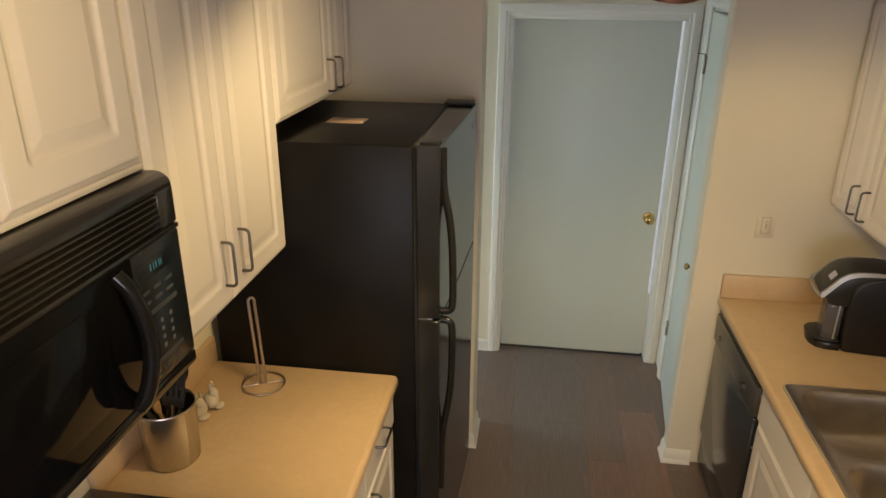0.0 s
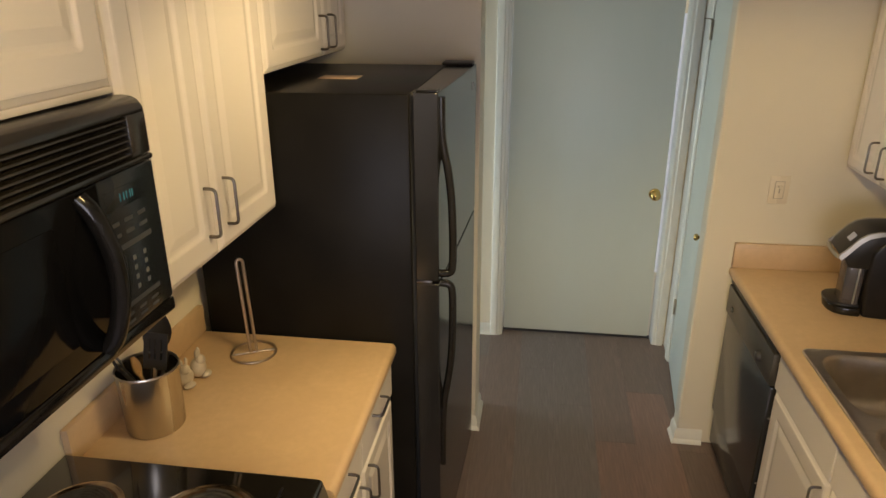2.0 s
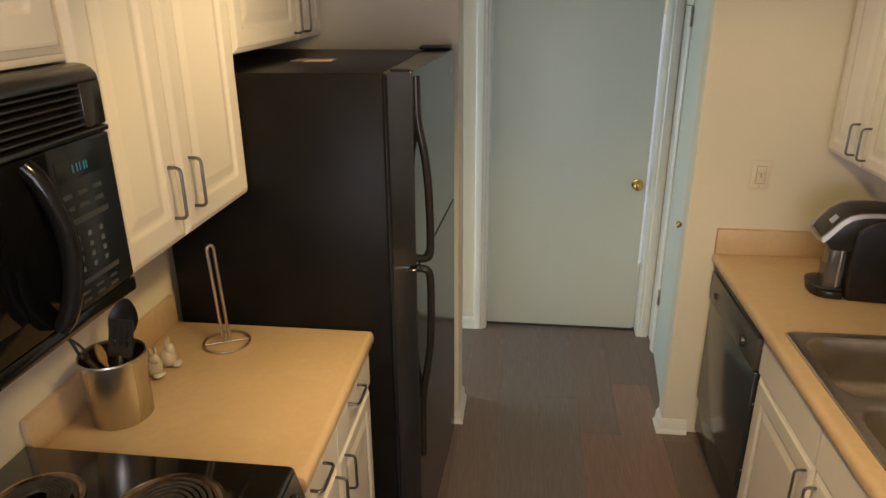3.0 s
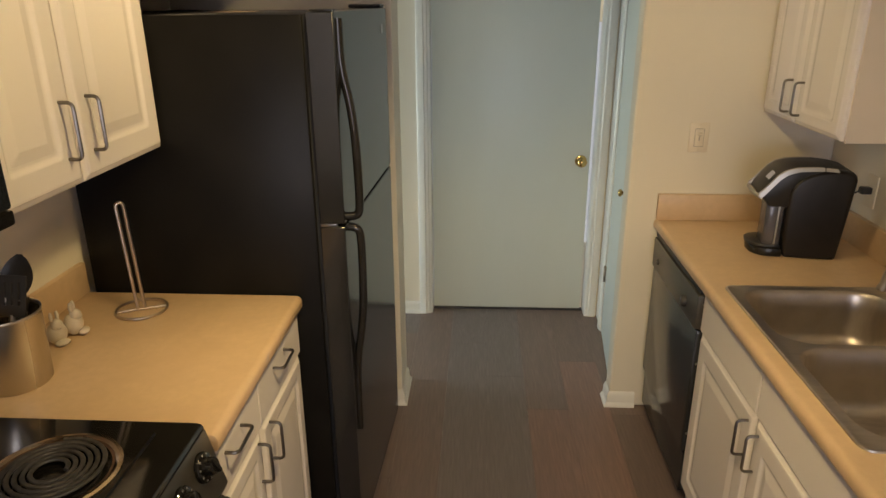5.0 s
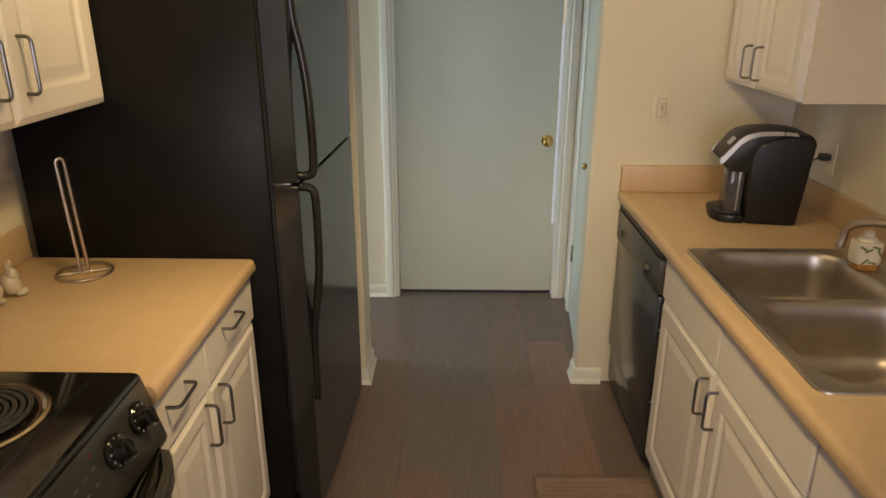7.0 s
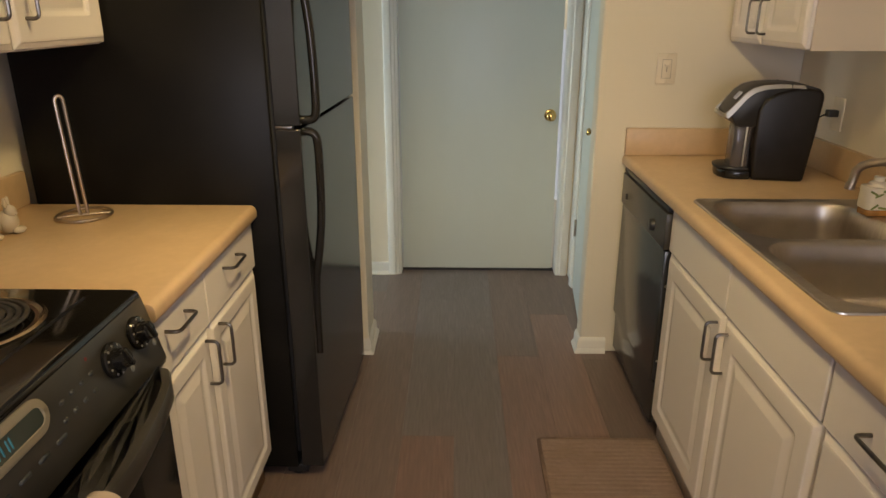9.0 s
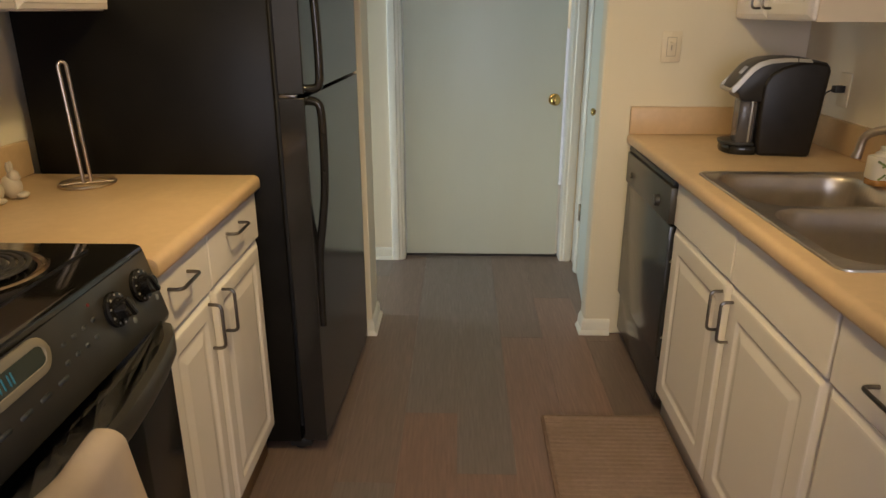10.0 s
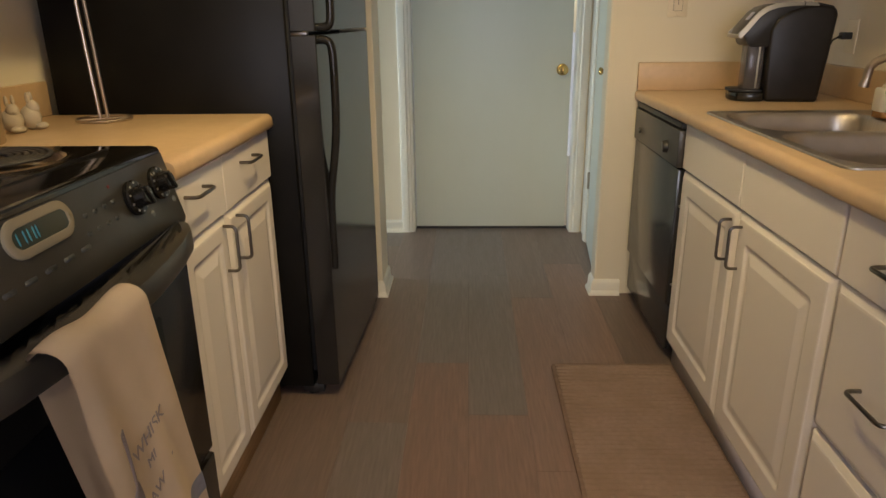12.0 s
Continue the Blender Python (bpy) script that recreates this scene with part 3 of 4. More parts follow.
for r in range(4):
    for k in range(3):
        part("key_mark", box(MX + 0.0038, MX + 0.0046, 1.364 + k * 0.034, 1.373 + k * 0.034, 1.527 - r * 0.019, 1.536 - r * 0.019), M_PRINT, mw, smooth=False)
part("key_mark", box(MX + 0.0038, MX + 0.0046, 1.342, 1.468, 1.447, 1.456), M_PRINTDIM, mw, smooth=False)
for r in range(2):
    for k in range(3):
        part("key_mark", box(MX + 0.0038, MX + 0.0046, 1.350 + k * 0.042, 1.372 + k * 0.042, 1.431 - r * 0.014, 1.436 - r * 0.014), M_PRINTDIM, mw, smooth=False)
pts = []
for k in range(17):
    a = k / 16
    pts.append((MX + 0.006 + 0.034 * math.sin(math.pi * a) ** 0.6, 1.278 + 0.014 * math.sin(math.pi * a), 1.682 - 0.275 * a))
part("handle", tube(pts, 0.0155, 12), M_BLACK, mw, "curved glossy black handle")
part("bottom_rim", box(WL + 0.01, MX + 0.005, MY0, MY1, 1.375, 1.4045, 0.006), M_BLACK, mw, "glossy black lower rim")

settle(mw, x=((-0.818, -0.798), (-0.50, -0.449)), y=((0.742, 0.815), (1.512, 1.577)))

# ---- refrigerator ----
fr = thing("refrigerator", (-0.4, 2.66, 0), "black top-freezer refrigerator with long curved handles", "refrigerator")
FY0, FY1, FX = 2.280, 3.045, -0.080
part("cabinet_shell", box(-0.77, FX, FY0, FY1, 0.035, 1.716, 0.006), M_FRIDGE, fr, "black pebbled steel sides")
part("gasket", box(FX - 0.001, FX + 0.012, FY0 + 0.012, FY1 - 0.012, 0.09, 1.716), M_SEAL, fr, "dark door gasket")


def fridge_door(z0, z1):
    """A front bowed outwards across its width, with round vertical edges."""
    out = []
    n = 40
    for k in range(n + 1):
        a = 0.5 - 0.5 * math.cos(math.pi * k / n)
        x = 0.003 + 0.036 * a ** 0.8 - (0.012 * ((a - 0.97) / 0.03) ** 2 if a > 0.97 else 0)
        y = FY0 - 0.004 + (FY1 - FY0 + 0.008) * a
        out.append((x, y))
    out += [(FX + 0.012, FY1 + 0.004), (FX + 0.012, FY0 - 0.004)]
    return prism(out, "z", z0, z1, bevel=0.0025, seg=1)


part("freezer_door", fridge_door(1.152, 1.722), M_FDOOR, fr, "black freezer door")
part("fridge_door", fridge_door(0.045, 1.142), M_FDOOR, fr, "tall black lower door")
part("base_grille", box(FX - 0.04, FX + 0.03, FY0 + 0.01, FY1 - 0.01, 0.012, 0.042, 0.004), M_PLASTIC, fr, "black base grille")
for y in (FY0 + 0.03, FY1 - 0.06):
    part("foot", lathe([(0, 0), (0.022, 0), (0.022, 0.02), (0.012, 0.024), (0.012, 0.05), (0, 0.05)], (FX - 0.01, y + 0.01, 0.0), 14), M_PLASTIC, fr, "black levelling foot")
part("hinge_cover", box(-0.085, 0.03, 2.96, FY1 + 0.006, 1.7225, 1.734, 0.006), M_PLASTIC, fr, "black top hinge cover")
part("middle_hinge", box(-0.066, -0.02, FY0 - 0.003, FY0 + 0.02, 1.1425, 1.1515, 0.002), M_NICKEL, fr, "bright middle hinge pin")
part("top_edge_strip", box(-0.060, 0.0, FY0 - 0.002, FY0 + 0.05, 1.7225, 1.728, 0.002), M_BLACK, fr, "glossy top edge of the door")


def fridge_handle(path):
    """A long flat grip that arcs out from the door's free edge: (x, z) pairs, smoothed."""
    pts = []
    for (x0, z0), (x1, z1) in zip(path, path[1:]):
        for k in range(5):
            pts.append((x0 + (x1 - x0) * k / 5, z0 + (z1 - z0) * k / 5))
    pts.append(path[-1])
    for _ in range(4):
        pts = [pts[0]] + [((a[0] + 2 * b[0] + c[0]) / 4, (a[1] + 2 * b[1] + c[1]) / 4) for a, b, c in zip(pts, pts[1:], pts[2:])] + [pts[-1]]
    return tube([(x, FY0 + 0.040, z) for x, z in pts], 0.0125, 12)


part("freezer_handle", fridge_handle([(0.006, 1.705), (0.007, 1.60), (0.013, 1.555), (0.027, 1.49), (0.037, 1.40), (0.041, 1.28), (0.041, 1.172), (0.024, 1.162), (-0.008, 1.162)]), M_BLACK, fr, "curved black grip")
part("fridge_handle", fridge_handle([(0.006, 0.44), (0.007, 0.62), (0.012, 0.70), (0.024, 0.77), (0.036, 0.86), (0.040, 0.95), (0.041, 1.115), (0.024, 1.130), (-0.008, 1.130)]), M_BLACK, fr, "curved black grip")
part("maker_badge", box(0.020, 0.0375, 2.92, 2.935, 1.640, 1.668, 0.001), M_GREY, fr, "tiny grey badge")
tagged(part("paper_label", box(-0.44, -0.31, 2.58, 2.67, 1.7165, 1.718), M_TAN), "small tan paper label lying on the refrigerator", "label")

# ---- range ----
st = thing("range", (-0.48, 1.17, 0), "black electric coil range with front controls", "stove")
RY0, RY1 = 0.79, 1.566
part("body", box(-0.83, -0.19, RY0, RY1, -0.02, 0.888, 0.003), M_BLACK, st)
part("cooktop", prism([(-0.83, 0.889), (-0.83, 0.924), (-0.208, 0.924), (-0.198, 0.921), (-0.194, 0.912), (-0.200, 0.889)], "y", RY0 - 0.004, RY1 + 0.004, bevel=0.003), M_TOP, st, "glossy black cooktop")
part("cooktop_lip", tube([(-0.275, 0.83, 0.9235), (-0.275, 1.528, 0.9235)], 0.003, 6), M_NICKEL, st, "thin raised cooktop ridge")
PANEL = [(-0.193, 0.914), (-0.160, 0.786), (-0.163, 0.774), (-0.189, 0.765), (-0.2005, 0.888)]
part("control_panel", prism(PANEL, "y", RY0 - 0.002, RY1 + 0.002, bevel=0.003), M_PANEL, st, "slanted black control panel")
p0, p1 = Vector((-0.193, 0, 0.914)), Vector((-0.160, 0, 0.786))
pdir = (p1 - p0).normalized()
pn = Vector((-pdir.z, 0, pdir.x))


def on_panel(y, s, n):
    """A place on the slanted control panel: s from its top edge down, n out from it."""
    q = p0 + pdir * s + pn * n
    return Vector((q.x, y, q.z))


def panel_ring(y0, y1, s0, s1, r, steps, mat, name, parent, label="", seg=6):
    rings = [[(u, v, n) for u, v in rounded(y0 + i, y1 - i, s0 + i, s1 - i, max(r - i, 0.001), seg)] for i, n in steps]
    return part(name, rings_mesh(rings, on_panel), mat, parent, label)


def knob(y, s):
    bm = bmesh.new()
    turn = Matrix.Translation(on_panel(y, s, 0)) @ pn.to_track_quat("Z", "Y").to_matrix().to_4x4()
    skirt = lathe([(0, 0.001), (0.0305, 0.001), (0.0305, 0.007), (0.028, 0.010), (0.0185, 0.0115)], (0, 0, 0), 28)
    skirt.transform(turn)
    k = part("knob_skirt", skirt, M_BLACK, st, "black knob skirt with pale marks")
    cap = lathe([(0.0, 0.030), (0.014, 0.030), (0.017, 0.027), (0.0195, 0.0105)], (0, 0, 0), 24)
    box(-0.0045, 0.0045, -0.018, 0.018, 0.01, 0.034, 0.002, bm=cap)
    cap.transform(turn @ Matrix.Rotation(radians(20), 4, "Z"))
    part("knob_cap", cap, M_BLACK, k, "black knob cap")
    for a in range(10):
        mk = box(-0.0017, 0.0017, 0.0235, 0.0268, 0.0088, 0.0115)
        mk.transform(turn @ Matrix.Rotation(radians(36 * a), 4, "Z"))
        part("dial_mark", mk, M_GREY, k, smooth=False)
    bm.free()


knob(1.412, 0.054)
knob(1.506, 0.050)
for y, s in ((1.455, 0.094), (1.547, 0.090)):
    panel_ring(y - 0.006, y + 0.006, s - 0.006, s + 0.006, 0.006, [(0, 0.0), (0, 0.001), (0.001, 0.0014)], M_PRINT, "burner_mark", st)
panel_ring(1.352, 1.358, 0.016, 0.022, 0.003, [(0, 0.0), (0, 0.001)], material("red_lamp", (0.20, 0.02, 0.02), 0.3), "indicator_lamp", st)
bez = panel_ring(1.086, 1.236, 0.004, 0.058, 0.029, [(0, 0.0), (0, 0.004), (0.003, 0.006), (0.012, 0.006), (0.014, 0.004)], M_CREAM, "display_bezel", st, "pale oval display bezel")
panel_ring(1.102, 1.220, 0.014, 0.048, 0.008, [(0, 0.003), (0, 0.0048), (0.001, 0.005)], M_LCD, "display", bez, "dark green display")
for y in (1.108, 1.122, 1.131, 1.142, 1.149):
    panel_ring(y, y + 0.0030, 0.022, 0.040, 0.002, [(0, 0.0048), (0, 0.0056)], M_CYAN, "digit", bez, "glowing cyan digit bar", 1)
for r in range(2):
    for k in range(4):
        y, s = 1.262 + 0.028 * k - 0.008 * r, 0.040 + 0.026 * r
        panel_ring(y, y + 0.012, s, s + 0.007, 0.002, [(0, 0.0), (0, 0.0008)], M_PRINTDIM, "key_mark", st, "", 1)
for k in range(7):
    y = 0.96 + 0.044 * k
    panel_ring(y, y + 0.026, 0.082, 0.089, 0.002, [(0, 0.0), (0, 0.0008)], M_PRINTDIM, "key_mark", st, "", 1)
# vent gap, door, handle and drawer
part("vent_strip", box(-0.189, -0.172, RY0 + 0.01, RY1 - 0.01, 0.752, 0.772), M_SEAL, st, "dark vent gap")
od = part("oven_door", box(-0.189, -0.168, RY0 + 0.002, RY1 - 0.003, 0.262, 0.758, 0.006), M_BLACK, st, "black oven door")
part("oven_window", box(-0.1685, -0.1655, RY0 + 0.13, RY1 - 0.15, 0.36, 0.64, 0.001), M_GLASS, od, "dark oven window")
half = [(-0.166, 0.352), (-0.136, 0.350), (-0.112, 0.300), (-0.096, 0.225), (-0.085, 0.145), (-0.078, 0.07), (-0.076, 0.0)]
outer_edge = [(x, 1.172 + y) for x, y in half] + [(x, 1.172 - y) for x, y in reversed(half[:-1])]
inner_edge = [(x - 0.022, 1.172 + y * 0.955) for x, y in half[1:]] + [(x - 0.022, 1.172 - y * 0.955) for x, y in reversed(half[1:-1])]
part("oven_handle", prism(outer_edge + [(-0.1675, 1.172 - 0.320)] + inner_edge[::-1] + [(-0.1675, 1.172 + 0.320)], "z", 0.744, 0.790, bevel=0.009), M_PANEL, od, "broad black bar handle")
dr = part("warming_drawer", box(-0.189, -0.166, RY0 + 0.002, RY1 - 0.003, 0.0, 0.252, 0.008), M_BLACK, st, "black storage drawer")


def burner(cx, cy, r):
    pan = part("drip_pan", lathe([(r + 0.016, 0.9225), (r + 0.017, 0.927), (r + 0.010, 0.9285), (r + 0.002, 0.925)], (cx, cy, 0), 40), M_PAN, st, "shiny stained drip pan ring")
    part("drip_bowl", lathe([(r + 0.003, 0.9258), (r - 0.004, 0.9235), (0.02, 0.9230), (0, 0.9230)], (cx, cy, 0), 40), M_PANIN, pan, "burnt brown drip bowl")
    pts, turns = [], 5.3
    n = 150
    for k in range(n + 1):
        a = k / n
        rad = 0.026 + (r - 0.010 - 0.026) * a
        th = 2 * math.pi * turns * a
        pts.append((cx + rad * math.cos(th), cy + rad * math.sin(th), 0.934))
    part("coil", tube(pts, 0.0045, 8, flat=0.75), M_COIL, pan, "grey spiral heating coil")


burner(-0.404, 1.404, 0.100)
burner(-0.680, 1.400, 0.076)
burner(-0.385, 1.0, 0.076)
burner(-0.655, 1.0, 0.098)

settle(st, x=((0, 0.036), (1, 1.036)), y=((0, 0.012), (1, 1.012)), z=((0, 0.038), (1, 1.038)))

# ---- right run ----
CRX = 1.144
dw = thing("dishwasher", (1.4, 2.83, 0), "black built-in dishwasher with a control panel", "dishwasher")
part("tub", box(1.1405, 1.72, 2.535, 3.135, 0.10, 0.855), M_PLASTIC, dw)
part("door_panel", box(1.114, 1.141, 2.537, 3.133, 0.223, 0.704, 0.004), M_DISH, dw, "glossy black door panel")
part("control_panel", box(1.106, 1.141, 2.537, 3.133, 0.709, 0.832, 0.005), M_PANEL, dw, "black control strip")
part("top_strip", box(1.112, 1.141, 2.537, 3.133, 0.836, 0.855, 0.003), M_PLASTIC, dw, "ridged black top strip")
part("dial", lathe([(0, -0.016), (0.017, -0.016), (0.020, -0.012), (0.022, 0.0)], (1.106, 2.665, 0.757), 24, "x"), M_PLASTIC, dw, "black timer dial")
part("dial_pointer", box(1.0885, 1.0905, 2.663, 2.667, 0.743, 0.773), M_PRINT, dw, smooth=False)
part("latch_button", lathe([(0, -0.006), (0.010, -0.006), (0.012, 0.0)], (1.106, 3.045, 0.753), 16, "x"), M_PANEL, dw, "round black button")
part("kick_plate", box(1.126, 1.141, 2.537, 3.133, 0.05, 0.216, 0.003), M_DISH, dw, "black lower panel")
part("toe_plate", box(1.19, 1.205, 2.537, 3.133, 0.0, 0.10), M_PLASTIC, dw)
for z in (0.58, 0.30, 0.80):
    part("screw", lathe([(0, -0.002), (0.004, -0.002), (0.005, 0)], (1.13, 2.5368, z), 10, "y"), M_STEEL, dw)

c = cabinet("base_cabinet", CRX, 1.74, 1.553, 2.532, 0.10, 0.715, "cream white sink base cabinet with two doors", "base cabinets", True)
part("top_rail", box(CRX, CRX + 0.02, 1.553, 2.532, 0.7155, 0.856), M_CAB, c, "face frame behind the false fronts")
part("toe_kick", box(CRX + 0.012, 1.72, 1.553, 2.532, 0.0, 0.0995), M_CAB, c, "shallow toe kick")
pl = facing_left(CRX)
for a, b, hy in ((2.044, 2.529, 2.076), (1.556, 2.038, 2.002)):
    part("false_front", slab_front(a, b, 0.711, 0.853, pl), M_CAB, c, "plain cream false drawer front")
    d = part("door", raised_panel(a, b, 0.090, 0.703, pl), M_CAB, c, "moulded cream door")
    part("handle", wire_pull(hy, 0.558, hy, 0.670, 0.02, pl), M_NICKEL, d, "dark bent wire pull")
c = cabinet("drawer_cabinet", CRX, 1.74, 1.165, 1.550, 0.10, 0.856, "cream white drawer stack with wire pulls", "base cabinets", True)
part("toe_kick", box(CRX + 0.012, 1.72, 1.165, 1.550, 0.0, 0.0995), M_CAB, c, "shallow toe kick")
for z0, z1 in ((0.711, 0.853), (0.392, 0.703), (0.090, 0.380)):
    d = part("drawer_front", slab_front(1.169, 1.546, z0, z1, pl, 0.02, z0 > 0.5), M_CAB, c, "plain cream drawer front")
    zh = (z0 + z1) / 2
    part("handle", wire_pull(1.296, zh, 1.408, zh, 0.02, pl), M_NICKEL, d, "dark bent wire pull")
c = cabinet("base_cabinet", CRX, 1.74, 0.43, 1.162, 0.10, 0.856, "cream white base cabinet below the counter's end", "base cabinets", True)
part("toe_kick", box(CRX + 0.012, 1.72, 0.43, 1.162, 0.0, 0.0995), M_CAB, c, "shallow toe kick")
for a, b in ((0.434, 0.794), (0.798, 1.158)):
    part("door", raised_panel(a, b, 0.090, 0.853, pl), M_CAB, c, "moulded cream door")

# countertop with a sink opening
RZ = 0.897          # top of the sink-side counter
CE = 1.104
SX0, SX1, SYA, SYB = 1.154, 1.700, 1.632, 2.472
counter = thing("countertop", (1.45, 2.0, RZ - 0.04), "tan laminate countertop with a sink opening and upstand", "countertop")
bm = prism(counter_profile(CE, -1, SX0 + 0.012, RZ), "y", 0.41, YW - 0.003, bevel=0.0)
part("front_edge", bm, M_COUNTER, counter, "rounded tan front edge")
bm = box(SX0 + 0.012, WR - 0.001, 0.41, SYA + 0.012, RZ - 0.04, RZ)
part("slab", bm, M_COUNTER, counter, smooth=False)
part("slab", box(SX0 + 0.012, WR - 0.001, SYB - 0.012, YW - 0.003, RZ - 0.04, RZ), M_COUNTER, counter, smooth=False)
part("slab", box(SX1 - 0.012, WR - 0.001, SYA + 0.012, SYB - 0.012, RZ - 0.04, RZ), M_COUNTER, counter, smooth=False)
part("backsplash", box(CE + 0.004, WR - 0.024, YW - 0.023, YW - 0.002, RZ + 0.0005, 1.006, 0.004), M_COUNTER, counter, "low tan laminate upstand")
part("backsplash", box(WR - 0.023, WR - 0.001, 0.41, YW - 0.002, RZ + 0.0005, 1.006, 0.004), M_COUNTER, counter, "low tan laminate upstand")

# double sink: a deck sheet with two rounded bowls
sk = thing("sink", (1.42, 1.98, 0.74), "brushed steel double-bowl kitchen sink with rounded rims", "sink")


def up(u, v, n):
    return Vector((u, v, RZ + 0.0005 + n))


BOWLS = [(1.192, 1.60, 2.092, 2.440, 0.085), (1.192, 1.60, 1.670, 2.062, 0.085)]
rim = [[(u, v, n) for u, v in rounded(SX0 + i, SX1 - i, SYA + i, SYB - i, 0.03 - min(i, 0.02), 6)] for i, n in ((0, 0.0), (0.001, 0.004), (0.004, 0.0055), (0.008, 0.005), (0.013, 0.0025))]
bm = bmesh.new()
vs = [[bm.verts.new(up(*p)) for p in ring] for ring in rim]
for a, b in zip(vs, vs[1:]):
    for k in range(len(a)):
        bm.faces.new((a[k], a[(k + 1) % len(a)], b[(k + 1) % len(a)], b[k]))
outer = [e for e in bm.edges if e.is_boundary and all(v in set(vs[-1]) for v in e.verts)]
loops = list(outer)
for x0, x1, y0, y1, r in BOWLS:
    ring = [bm.verts.new(up(u, v, 0.0025)) for u, v in rounded(x0 - 0.008, x1 + 0.008, y0 - 0.008, y1 + 0.008, r + 0.008, 8)]
    loops += [bm.edges.new((ring[k], ring[(k + 1) % len(ring)])) for k in range(len(ring))]
bmesh.ops.triangle_fill(bm, use_beauty=True, use_dissolve=False, edges=loops)
deck = part("deck", bm, M_SINK, sk, "flat steel rim")
for x0, x1, y0, y1, r in BOWLS:
    steps = [(-0.008, 0.0025, 0), (-0.004, 0.0020, 0), (0.0, -0.002, 0), (0.004, -0.010, 0), (0.008, -0.06, 0), (0.012, -0.135, 0), (0.020, -0.158, 0), (0.034, -0.170, 0), (0.055, -0.175, 0), (0.12, -0.178, 0)]
    rings = [[(u, v, n) for u, v in rounded(x0 + i, x1 - i, y0 + i, y1 - i, max(r - i, 0.03), 8)] for i, n, _ in steps]
    b = part("bowl", rings_mesh(rings, up, False), M_BOWL, sk, "deep rounded steel bowl")
    part("drain", lathe([(0.0, RZ - 0.1795), (0.02, RZ - 0.1795), (0.03, RZ - 0.176), (0.042, RZ - 0.1748), (0.045, RZ - 0.1768)], ((x0 + x1) / 2, (y0 + y1) / 2, 0), 24), M_STEEL, b, "round strainer")

fa = thing("faucet", (1.648, 2.0, 0.917), "brushed nickel faucet with an arched spout", "faucet")
part("escutcheon", prism(rounded(1.62, 1.676, 1.88, 2.12, 0.026, 6), "z", 0.9172, 0.929, bevel=0.003), M_WIRE, fa, "long base plate")
part("body", lathe([(0.026, 0.929), (0.024, 0.945), (0.020, 0.965), (0.018, 1.005), (0, 1.005)], (1.648, 2.0, 0), 20), M_WIRE, fa)
pts = [(1.648, 2.0, 1.0)]
for k in range(13):
    a = radians(180 * k / 12)
    c0 = 0.5 - 0.5 * math.cos(a)
    pts.append((1.648 - 0.155 * c0, 2.0 + 0.165 * c0, 1.030 + 0.070 * math.sin(a) ** 0.55))
pts += [(1.491, 2.167, 1.022), (1.490, 2.168, 1.012)]
part("spout", tube(pts, [0.0115] * (len(pts) - 3) + [0.0115, 0.0135, 0.0135], 12), M_WIRE, fa, "arched spout")
part("lever", tube([(1.648, 1.995, 0.985), (1.66, 1.985, 1.005), (1.69, 1.94, 1.03)], [0.014, 0.009, 0.007], 10), M_WIRE, fa, "single lever")

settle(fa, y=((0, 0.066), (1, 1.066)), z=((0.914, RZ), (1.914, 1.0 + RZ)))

# soap bottle with a leaf-printed label
sb = thing("soap_dispenser", (1.655, 2.30, 0.914), "white soap bottle with green leaf label and amber soap", "soap bottle")
part("bottle", prism(rounded(1.617, 1.693, 2.268, 2.332, 0.02, 5), "z", 0.934, 1.0, bevel=0.006), M_PLATE, sb, "pale printed bottle")
part("soap_base", prism(rounded(1.619, 1.691, 2.270, 2.330, 0.02, 5), "z", 0.9172, 0.936, bevel=0.003), M_AMBER, sb, "amber soap showing below the label")
part("neck", lathe([(0.028, 0.998), (0.024, 1.008), (0.014, 1.014), (0.014, 1.026), (0, 1.026)], (1.655, 2.30, 0), 18), M_PLATE, sb)
for k, (x, z, a) in enumerate(((1.63, 0.985, 30), (1.645, 0.978, -25), (1.665, 0.988, 15), (1.676, 0.972, 60), (1.638, 0.945, -40), (1.66, 0.942, 10))):
    lf = box(-0.012, 0.012, -0.0006, 0.0006, -0.003, 0.003, 0.0005, 1)
    lf.transform(pose(x, 2.2672, z, 0, a, 0))
    part("leaf_print", lf, M_LEAF, sb, "green printed leaf", False)

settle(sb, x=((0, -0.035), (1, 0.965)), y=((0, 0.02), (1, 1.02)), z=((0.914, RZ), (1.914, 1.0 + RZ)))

# right wall cabinet
c = cabinet("wall_cabinet", 1.482, WR, 2.560, 3.168, 1.336, 2.13, "cream white two-door wall cabinet above the coffee maker", "wall cabinets")
pl = facing_left(1.482)
part("end_panel", box(1.4822, WR - 0.0005, 2.5555, 2.5598, 1.3345, 2.13, 0.0008, 1), M_SIDE, c, "plain beige end panel")
for a, b, hy in ((2.882, 3.155, 2.924), (2.564, 2.878, 2.838)):
    d = part("door", raised_panel(a, b, 1.340, 2.125, pl, 0.056), M_CAB, c, "moulded cream door")
    part("handle", wire_pull(hy, 1.374, hy, 1.482, 0.02, pl), M_NICKEL, d, "dark bent wire pull")

